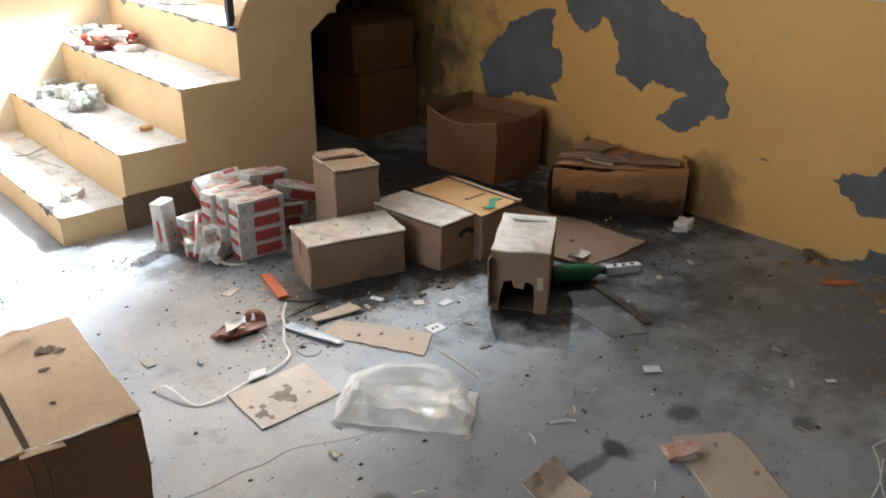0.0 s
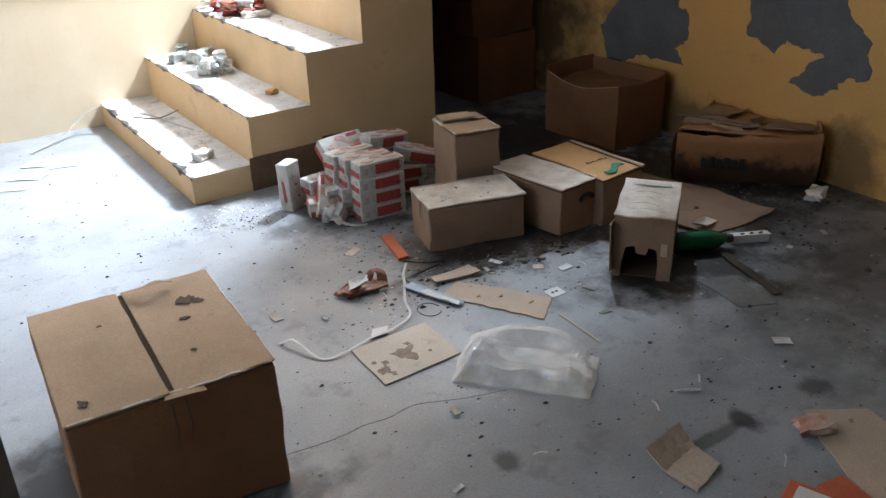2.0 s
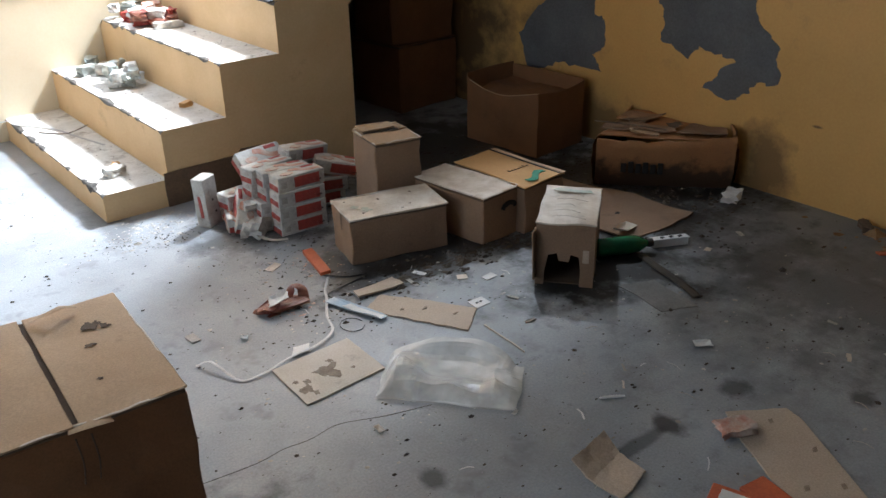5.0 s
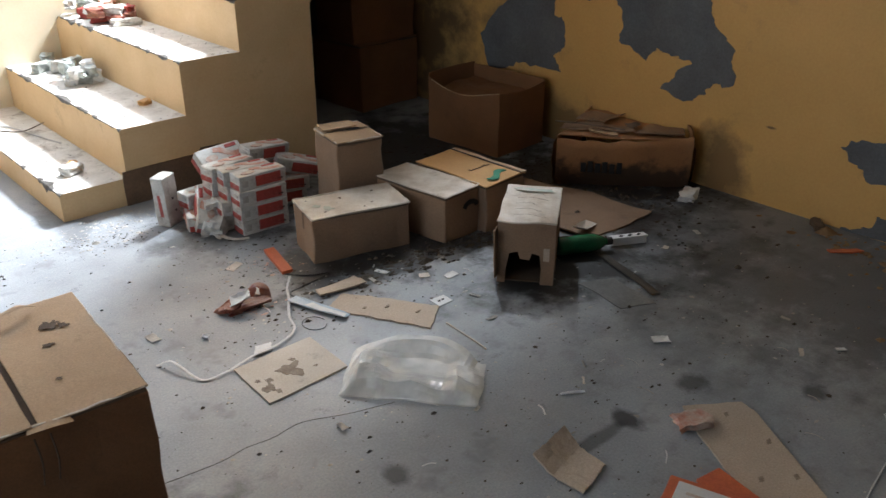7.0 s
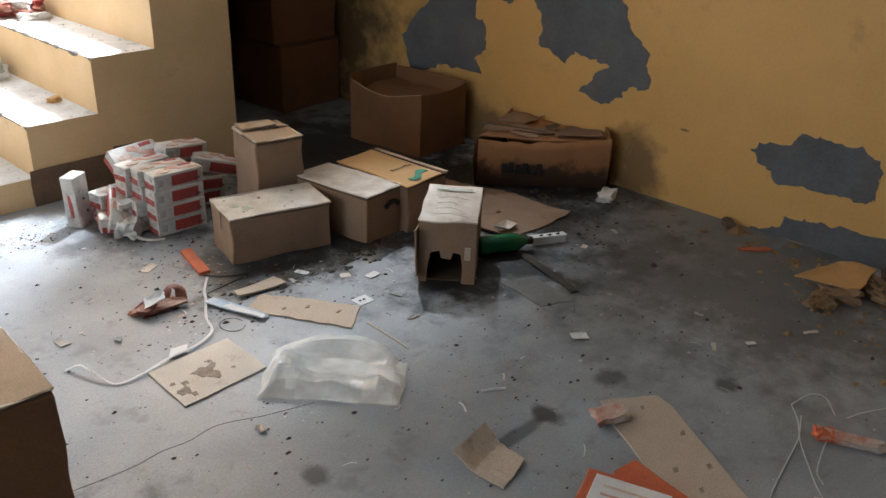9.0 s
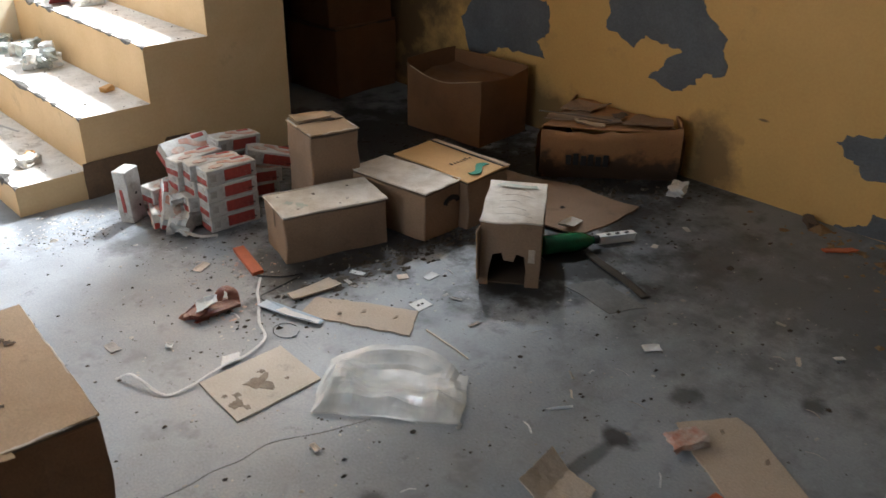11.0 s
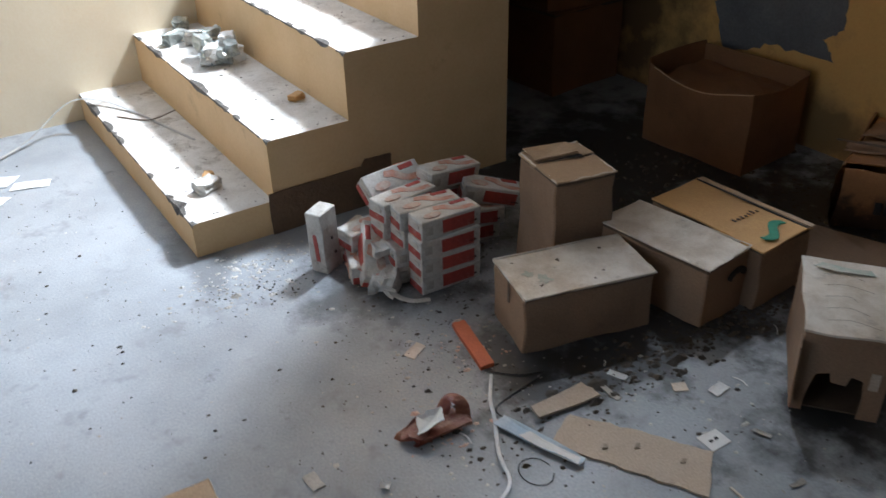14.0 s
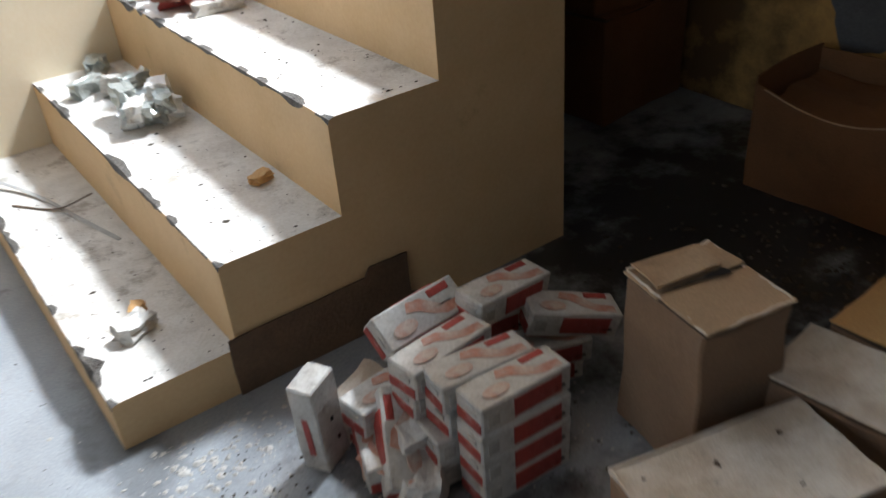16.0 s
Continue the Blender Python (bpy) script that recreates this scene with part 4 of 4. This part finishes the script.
sheet("plastic_label", "white and pale blue torn label strip", [(1.50, 2.87), (1.535, 2.875), (1.575, 2.76), (1.60, 2.665), (1.575, 2.655), (1.535, 2.75)], BLUE_CARD, 0.003, 0.002, 0.012, 7, category="litter")
sheet("plastic_label", "white torn folded label", [(1.52, 2.80), (1.55, 2.795), (1.59, 2.67), (1.57, 2.655)], PAPER, 0.002, 0.008, 0.012, 8, category="litter")
wc = sheet("paper_card", "small white printed card lying on the floor", [(1.85, 2.576), (1.907, 2.571), (1.906, 2.524), (1.848, 2.525)], PAPER, 0.002, 0.0006, 0.004, 9, edge=0.0, category="paper card")
for dx in (-0.012, 0.004):
    part("print_dot", block((1.876 + dx, 2.546, 0.0035), (1.884 + dx, 2.552, 0.0055)), INK, wc)
sheet("cardboard_sheet", "large dirty brown cardboard sheet lying by the bottle", [(2.50, 3.06), (2.867, 3.13), (2.95, 2.80), (2.972, 2.526), (2.78, 2.51), (2.60, 2.536)], CARD, 0.006, 0.001, 0.012, 12, edge=0.008)
sheet("paper_scrap", "curled pale scrap on the brown sheet", [(2.58, 2.60), (2.68, 2.62), (2.70, 2.58), (2.62, 2.56)], SHEET, 0.002, 0.012, 0.03, 13, category="litter")
longc = sheet("cardboard_sheet", "long plain tan cardboard sheet", [(1.969, 1.697), (2.10, 1.605), (2.086, 1.549), (1.901, 1.254), (1.82, 1.12), (1.69, 1.24), (1.775, 1.379), (1.899, 1.606)], SHEET_TAN, 0.005, seed=15, edge=0.004)
for x, y in ((1.86, 1.41), (1.93, 1.36), (2.02, 1.60), (2.0, 1.47), (1.84, 1.33)):
    part("stain", plate([(x - 0.012, y - 0.004), (x, y - 0.008), (x + 0.012, y + 0.003), (x, y + 0.007)], 0.0008, 0.0056, 0, x * 50, 3, 0.004), STAIN, longc)


def bent_card():
    """A card folded along a diagonal, one half raised."""
    p = [(1.503, 1.801), (1.638, 1.82), (1.626, 1.68), (1.515, 1.654)]
    bm = bmesh.new()
    n = 10
    grid = [[], []]
    for side in (0, 1):
        for i in range(n + 1):
            row = []
            for k in range(n + 1):
                u, v = i / n, k / n
                x = (p[0][0] * (1 - u) + p[1][0] * u) * (1 - v) + (p[3][0] * (1 - u) + p[2][0] * u) * v
                y = (p[0][1] * (1 - u) + p[1][1] * u) * (1 - v) + (p[3][1] * (1 - u) + p[2][1] * u) * v
                lift = 0.085 * max(0.0, 0.42 - v) ** 1.2 + 0.012 * max(0, u - 0.6) + 0.003 * noise.noise(Vector((u * 8, v * 8, 2)))
                jag = 0.006 * noise.noise(Vector((u * 14, v * 14, 5)))
                row.append(bm.verts.new((x + jag, y + jag, 0.003 + lift + side * 0.004)))
            grid[side].append(row)
    for g in grid:
        for i in range(n):
            for k in range(n):
                bm.faces.new((g[i][k], g[i + 1][k], g[i + 1][k + 1], g[i][k + 1]))
    rim = [(i, 0) for i in range(n)] + [(n, k) for k in range(n)] + [(i, n) for i in range(n, 0, -1)] + [(0, k) for k in range(n, 0, -1)]
    for a, b in zip(rim, rim[1:] + rim[:1]):
        bm.faces.new((grid[0][a[0]][a[1]], grid[0][b[0]][b[1]], grid[1][b[0]][b[1]], grid[1][a[0]][a[1]]))
    return bm


tagged(part("bent_cardboard", bent_card(), SHEET_TAN), "small bent tan cardboard piece with a raised edge", "cardboard sheet")
crushed_pack(1.915, 1.635, 0.0065, -24, (0.088, 0.052, 0.022), PINK_CARD, 101, "faded pink and white pack lying on the tan card", "")
box2 = thing("flat_leaflet_box", "flattened red and white printed box", "litter", pose(1.713, 1.557, 0.0, 0, 0, -71))
part("panel", block((0, -0.16, 0.002), (0.22, 0, 0.014), 0.003, 4, 0.004, 3), ORANGE_CARD, box2)
part("white_panel", block((0.025, -0.14, 0.0155), (0.20, -0.02, 0.018), 0.001), PAPER, box2, "white printed panel")
for k in range(3):
    part("print_bar", block((0.05, -0.12 + k * 0.03, 0.0185), (0.11 + 0.02 * k, -0.112 + k * 0.03, 0.0195)), PINK_CARD, box2)
box3 = thing("flat_leaflet_box", "second flattened red box beside the first", "litter", pose(1.80, 1.50, 0.0, 0, 0, -100))
part("panel", block((0, -0.06, 0.002), (0.16, 0.02, 0.010), 0.003, 4, 0.004, 6), ORANGE_CARD, box3)


def film_bag(lay):
    """A limp clear bag: creased upper skin, flat under skin, standing rim along the open side."""
    o, ux, uy = Vector((1.322, 2.342, 0)), Vector((0.65, -0.76, 0)), Vector((0.76, 0.65, 0))
    r2 = random.Random(21)
    creases = []
    for k in range(9):
        c = Vector((r2.random(), r2.random() * 0.62))
        creases.append((c, r2.uniform(0, 3.14), r2.uniform(0.25, 0.55), r2.uniform(0.08, 0.16), r2.uniform(0.014, 0.03)))
    bm = bmesh.new()
    n, m2 = 26, 18
    g = []
    for i in range(n + 1):
        row = []
        for k in range(m2 + 1):
            u, v = i / n, k / m2
            depth = 0.215 + 0.085 * math.sin(math.pi * min(1, u * 1.05)) ** 0.8
            w = o + ux * (u * 0.385) + uy * (v * depth)
            w += noise.noise_vector(w * 11) * 0.014
            edge = min(1, 9 * min(u, 1 - u, v) + 0.1)
            h = 0.030 * math.exp(-((v - 0.2) / 0.18) ** 2) + 0.034 * math.exp(-((u - 0.12) / 0.16) ** 2 - ((v - 0.55) / 0.35) ** 2)
            for c, a, ln, wd, hh in creases:
                dx, dy = (u - c.x), (v - c.y) * 0.75
                al, ac = dx * math.cos(a) + dy * math.sin(a), -dx * math.sin(a) + dy * math.cos(a)
                h += hh * max(0, 1 - abs(ac) / wd) * max(0, 1 - abs(al) / ln)
            rim = 0.050 * max(0, min(1, (v - 0.70) / 0.10)) * max(0.0, math.sin(math.pi * min(1, u * 1.1))) ** 0.5
            if v > 0.8:
                w -= uy * (v - 0.8) * depth * 0.5
            z = 0.006 + h * edge * (1 if v < 0.7 else max(0, 1 - (v - 0.7) / 0.1)) * 0.75 + rim * 0.8
            row.append(bm.verts.new((w.x, w.y, z if lay else 0.002)))
        g.append(row)
    for i in range(n):
        for k in range(m2):
            bm.faces.new((g[i][k], g[i + 1][k], g[i + 1][k + 1], g[i][k + 1]))
    return bm


bag = thing("plastic_bag", "crumpled clear plastic bag lying on the floor", "bag", pose(0, 0, 0))
part("upper_skin", film_bag(1), FILM, bag)
part("under_skin", film_bag(0), FILM, bag, smooth=True)
strap = part("plastic_strap", cord([(1.605, 3.02, 0.003), (1.55, 2.95, 0.004), (1.516, 2.888, 0.006), (1.45, 2.78, 0.012), (1.418, 2.70, 0.010), (1.34, 2.665, 0.008), (1.25, 2.655, 0.010), (1.15, 2.635, 0.008), (1.085, 2.65, 0.004), (1.06, 2.735, 0.02), (1.05, 2.775, 0.02), (1.022, 2.80, 0.004)], 0.009, 0.002), STRAP)
tagged(strap, "long white plastic packing strap curling across the floor", "strap")
sheet("paper_scrap", "crumpled white tissue scrap beside the strap", [(1.255, 2.66), (1.31, 2.655), (1.33, 2.69), (1.28, 2.70)], PAPER, 0.003, 0.004, 0.03, 21, category="litter")
oc = thing("orange_box_flap", "bright orange flattened box on the floor", "litter", pose(0, 0, 0))
part("panel", plate([(1.639, 3.245), (1.676, 3.24), (1.632, 3.045), (1.593, 3.048)], 0.012, 0.001, 0, 3, 4, 0.002), ORANGE_CARD, oc)
sheet("wood_stick", "thin pale stick lying beside the bag", [(1.793, 2.432), (1.798, 2.432), (1.784, 2.243), (1.780, 2.243)], SHEET, 0.004, category="stick")
loop = part("thin_wire", cord([(1.49 + 0.036 * math.cos(a), 2.70 + 0.042 * math.sin(a), 0.003) for a in [k * 0.7 for k in range(9)]], 0.0025, 0.0025, 5), BLACK_WIRE)
tagged(loop, "loop of thin black wire on the floor", "wire")
tagged(part("thin_wire", cord([(1.60, 3.04, 0.004), (1.66, 2.98, 0.003), (1.72, 2.95, 0.003), (1.60, 2.93, 0.003), (1.53, 2.90, 0.012), (1.54, 2.85, 0.004)], 0.004, 0.004, 5), BLACK_WIRE), "thin black wire by the orange box", "wire")
wrap = thing("crumpled_wrapper", "crumpled dark red and brown wrapper", "litter", pose(1.375, 2.935, 0, 0, 0, -5))
part("foil", crumpled((0.12, 0.055, 0.024), 31, 0.4, 4), BROWN_WRAP, wrap)
part("curl", cord([(0.03, 0.02, 0.015), (0.06, 0.03, 0.05), (0.08, 0.01, 0.045), (0.075, -0.015, 0.012)], 0.034, 0.004, 6), BROWN_WRAP, wrap, "curled red end")
part("lining", plate([(-0.05, -0.03), (0.02, -0.025), (0.03, 0.015), (-0.03, 0.02)], 0.002, 0.034, 0.02, 33, 4, 0.006), PAPER, wrap, "pale paper lining")

# green bottle with its printed sleeve
bottle = thing("plastic_bottle", "dark green plastic bottle lying behind the carton", "bottle", look((2.40, 2.525, 0.036), (2.60, 2.425, 0.034)) @ pose(0, 0, 0, 180))
bm = bmesh.new()
prof = [(0.0, 0.004), (0.030, 0.0), (0.035, 0.012), (0.035, 0.05), (0.032, 0.06), (0.035, 0.07), (0.035, 0.13), (0.030, 0.16), (0.018, 0.185), (0.012, 0.195), (0.012, 0.21), (0.0, 0.212)]
rows = [[bm.verts.new((r0 * math.cos(a), r0 * math.sin(a), z)) for a in [2 * math.pi * k / 20 for k in range(20)]] for r0, z in prof]
for a, b in zip(rows, rows[1:]):
    for k in range(20):
        bm.faces.new((a[k], a[(k + 1) % 20], b[(k + 1) % 20], b[k]))
bmesh.ops.remove_doubles(bm, verts=bm.verts, dist=0.0001)
part("body", bm, BOTTLE, bottle, smooth=True)
bm = bmesh.new()
bmesh.ops.create_cone(bm, segments=16, radius1=0.015, radius2=0.015, depth=0.02, cap_ends=True)
part("cap", bm, BLACK_WIRE, bottle).matrix_local = pose(0, 0, 0.207)
tag = thing("printed_strip", "white printed strip with dark marks", "litter", pose(0, 0, 0))
part("strip", plate([(2.622, 2.462), (2.745, 2.398), (2.735, 2.37), (2.612, 2.436)], 0.003, 0.03, 0.0, 2, 2), PAPER, tag)
for k in range(3):
    part("print_dot", block((2.645 + k * 0.03, 2.424 - k * 0.016, 0.0335), (2.660 + k * 0.03, 2.434 - k * 0.016, 0.0355)), INK, tag)
part("folded_foot", plate([(2.615, 2.455), (2.74, 2.39), (2.735, 2.375), (2.612, 2.44)], 0.029, 0.0005, 0, 2, 2), PAPER, tag)
tagged(part("dark_batten", cord([(2.53, 2.42, 0.004), (2.50, 2.33, 0.005), (2.475, 2.25, 0.007), (2.45, 2.17, 0.005), (2.425, 2.11, 0.004)], 0.034, 0.008, 8), CRUMB), "dark rotten wooden batten on the floor", "stick")
sheet("cardboard_sheet", "faint grey soaked paper sheet stuck to the floor", [(2.30, 2.33), (2.42, 2.28), (2.38, 2.08), (2.27, 2.13)], material("soaked_grey_paper", (0.23, 0.225, 0.215), (0.17, 0.165, 0.16), 0.7, 9, 150, 0.5, 0.1), 0.002, 0.0006, 0, 30, 5, 0.012, category="paper")
crushed_pack(3.215, 2.515, 0.0, 20, (0.09, 0.06, 0.035), PAPER, 111, "crumpled pale paper by the crushed carton", "")
sheet("orange_wrapper", "small orange-red wrapper near the wall", [(3.16, 1.895), (3.245, 1.825), (3.25, 1.80), (3.205, 1.825), (3.15, 1.875)], ORANGE_CARD, 0.006, 0.001, 0.01, 33, category="litter")
crushed_pack(3.335, 2.02, 0.0, 40, (0.08, 0.04, 0.022), CARD_DARK, 113, "dark lump of dirt at the wall foot", "")
pile = thing("rag_heap", "heap of dirty orange-brown rags and card by the wall", "rag heap", pose(3.12, 1.50, 0, 0, 0, -40))
part("card", plate([(-0.16, 0.02), (0.05, 0.13), (0.17, 0.07), (0.02, -0.08)], 0.006, 0.03, 0.03, 3, 5, 0.01), CARD_ORANGE, pile, "orange card on top")
for k in range(10):
    part("rag", crumpled((0.10, 0.06, 0.03), 120 + k, 0.5, 4), (RAG, CARD_DARK, CARD)[k % 3], pile).matrix_local = pose(rnd.uniform(-0.12, 0.25), rnd.uniform(-0.13, 0.06), 0, 0, 0, rnd.uniform(0, 180))
ow = thing("orange_wrapper", "torn orange and white wrapper among the wires", "litter", pose(2.275, 1.155, 0, 0, 0, -68))
part("foil", crumpled((0.13, 0.04, 0.018), 140, 0.3, 4), PINK_CARD, ow)
part("torn_end", crumpled((0.05, 0.04, 0.02), 141, 0.4, 3), ORANGE_CARD, ow).matrix_local = pose(-0.06, 0, 0)
tangle = thing("string_tangle", "tangle of pale plastic string on the floor", "string", pose(0, 0, 0))
for pts in ([(2.331, 1.33, 0.003), (2.26, 1.285, 0.02), (2.176, 1.24, 0.012), (2.10, 1.185, 0.006), (2.045, 1.144, 0.004), (1.98, 1.08, 0.004)], [(2.331, 1.33, 0.003), (2.40, 1.31, 0.02), (2.403, 1.27, 0.03), (2.366, 1.227, 0.004)],
            [(2.38, 1.20, 0.003), (2.433, 1.178, 0.006), (2.52, 1.13, 0.004)], [(2.30, 1.29, 0.004), (2.20, 1.255, 0.008), (2.103, 1.238, 0.004), (2.02, 1.225, 0.004), (1.95, 1.212, 0.003), (1.88, 1.19, 0.003)],
            [(2.274, 1.204, 0.004), (2.19, 1.19, 0.01), (2.102, 1.168, 0.005), (2.07, 1.14, 0.003)]):
    part("strand", cord([(x, y, z * 0.6) for x, y, z in pts], 0.0035, 0.002), STRAP, tangle)
for i, pts in enumerate(([(0.60, 4.80), (0.74, 4.72), (0.80, 4.78), (0.66, 4.86)], [(0.70, 4.93), (0.80, 4.88), (0.86, 4.95), (0.76, 5.0)], [(0.55, 4.68), (0.66, 4.62), (0.70, 4.69), (0.58, 4.74)], [(0.80, 4.84), (0.93, 4.80), (0.95, 4.85), (0.83, 4.89)])):
    sheet("paper_sheet", "flat white paper sheet on the sunlit floor", pts, PAPER, 0.0015, 0.0006, 0.008, 60 + i, category="paper", group="loose papers")
rnd = random.Random(77)
for i, (x, y, w, d) in enumerate(((2.20, 1.93, 0.05, 0.03), (1.93, 2.0, 0.035, 0.006), (1.87, 1.95, 0.03, 0.005), (1.80, 1.93, 0.07, 0.006), (1.56, 2.05, 0.02, 0.01), (1.25, 2.22, 0.03, 0.015), (1.09, 1.98, 0.012, 0.03), (1.98, 2.5, 0.04, 0.01),
                                  (1.50, 3.21, 0.06, 0.03), (1.86, 2.84, 0.05, 0.02), (1.80, 2.80, 0.06, 0.015), (1.95, 2.72, 0.035, 0.03), (2.02, 2.66, 0.05, 0.03), (1.92, 2.36, 0.04, 0.012), (2.45, 1.62, 0.05, 0.012), (2.55, 1.55, 0.03, 0.015),
                                  (2.6, 1.75, 0.03, 0.012), (2.75, 1.45, 0.05, 0.012), (2.0, 1.12, 0.03, 0.02), (2.95, 2.3, 0.04, 0.02), (2.75, 2.3, 0.03, 0.02), (1.20, 2.85, 0.02, 0.02), (1.08, 2.95, 0.05, 0.03))):
    a = rnd.uniform(0, 3.1)
    c, s2 = math.cos(a), math.sin(a)
    pts = [(x + c * px - s2 * py, y + s2 * px + c * py) for px, py in ((-w / 2, -d / 2), (w / 2, -d / 2), (w / 2, d / 2), (-w / 2, d / 2))]
    sheet("paper_scrap", "small torn pale scrap on the grey floor", pts, (PAPER, FLAKE, SHEET)[i % 3], 0.0015, 0.0008, 0.008, 80 + i, 3, 0.004, "litter", "paper scraps")

tagged(part("floor_crack", cord([(1.42, 2.22, 0.0), (1.30, 2.26, 0.0), (1.187, 2.31, 0.0), (1.10, 2.305, 0.0), (1.03, 2.315, 0.0), (0.95, 2.31, 0.0), (0.80, 2.33, 0.0)], 0.0022, 0.0016, 5), CRUMB), "hairline crack in the cement", "crack", kind="structure")


def scatter(name, label, mat, count, places, size, seed, flat=0.3):
    """Crumbs and flakes nobody could count, in one mesh."""
    r2 = random.Random(seed)
    verts, faces = [], []
    for i in range(count):
        x, y, sx, sy, z = places[i % len(places)]
        px, py = r2.gauss(x, sx), r2.gauss(y, sy)
        if px > 3.36 or (z == 0 and py > SY - 0.03 and px > 1.18) or px < 0.3 or py > 5.36:
            continue
        if z > 0:
            px = min(max(px, x - 0.11), x + 0.11)
            py = min(max(py, SY + 0.03), Y1 - 0.04)
        s = size * r2.lognormvariate(0, 0.55)
        a, b = r2.uniform(0, 6.28), s * r2.uniform(0.35, 1.0)
        base = len(verts)
        h = s * flat * r2.uniform(0.3, 1)
        for k in range(5):
            w = a + k * 1.2566
            rr = r2.uniform(0.6, 1)
            verts.append((px + math.cos(w) * s * rr, py + math.sin(w) * b * rr, z + 0.0008))
        verts.append((px, py, z + 0.0008 + h))
        faces += [(base + k, base + (k + 1) % 5, base + 5) for k in range(5)]
    me = bpy.data.meshes.new(name)
    me.from_pydata(verts, [], faces)
    me.materials.append(mat)
    return tagged(new(name, me), label, "debris", kind="stuff")


NEAR = [(1.7, 2.3, 0.5, 0.5, 0), (1.75, 2.85, 0.3, 0.15, 0), (1.3, 3.72, 0.12, 0.06, 0), (1.6, 3.15, 0.12, 0.12, 0), (2.3, 2.3, 0.35, 0.3, 0), (2.7, 1.6, 0.4, 0.4, 0), (1.2, 2.6, 0.35, 0.5, 0), (1.75, 3.45, 0.2, 0.12, 0), (1.6, 1.6, 0.5, 0.4, 0), (0.8, 4.2, 0.25, 0.5, 0)]
scatter("dark_crumbs", "dark crumbs and dirt scattered on the floor", CRUMB, 2200, NEAR, 0.003, 3, 0.6)
scatter("pale_flakes", "pale paper and paint flakes scattered on the floor", FLAKE, 1100, NEAR, 0.0036, 4, 0.2)
scatter("step_grit", "dark grit and flakes on the stair treads", CRUMB, 260, [(1.34, 4.6, 0.08, 0.4, 0.115), (1.62, 4.5, 0.08, 0.4, 0.318), (1.9, 4.5, 0.08, 0.35, 0.54)], 0.003, 5, 0.5)
rnd = random.Random(91)
for i in range(26):
    x, y = rnd.uniform(1.2, 2.6), rnd.uniform(1.3, 2.9)
    a, ln = rnd.uniform(0, 3.1), rnd.uniform(0.012, 0.05)
    ex, ey = x + ln * math.cos(a), y + ln * math.sin(a)
    ob = part("paper_sliver", cord([(x, y, 0.0016), ((x + ex) / 2 + 0.004, (y + ey) / 2, 0.004), (ex, ey, 0.0016)], rnd.uniform(0.002, 0.006), 0.0014, 5, 3), (PAPER, FLAKE, STRAP)[i % 3])
    tagged(ob, "thin pale sliver of paper on the grey floor", "litter", "paper slivers")
scatter("orange_scraps", "orange and pale torn scraps round the orange box", PINK_CARD, 60, [(1.62, 3.15, 0.05, 0.06, 0), (1.40, 2.90, 0.05, 0.03, 0)], 0.006, 15, 0.3)
scatter("wall_debris", "brown and pale debris along the wall foot", RAG, 260, [(3.1, 1.45, 0.16, 0.14, 0), (3.25, 1.75, 0.06, 0.15, 0), (3.0, 1.3, 0.2, 0.15, 0)], 0.011, 16, 0.5)
scatter("plaster_crumbs", "white plaster crumbs beside the lowest step", FLAKE, 260, [(1.22, 3.80, 0.09, 0.07, 0), (1.36, 3.86, 0.08, 0.05, 0)], 0.005, 6, 0.4)
scatter("wet_rubbish", "black rotted rubbish between the cartons", CRUMB, 2600, [(2.95, 2.75, 0.2, 0.2, 0), (2.7, 3.4, 0.25, 0.25, 0), (2.15, 2.84, 0.3, 0.05, 0), (2.9, 3.0, 0.3, 0.3, 0)], 0.007, 8, 0.5)
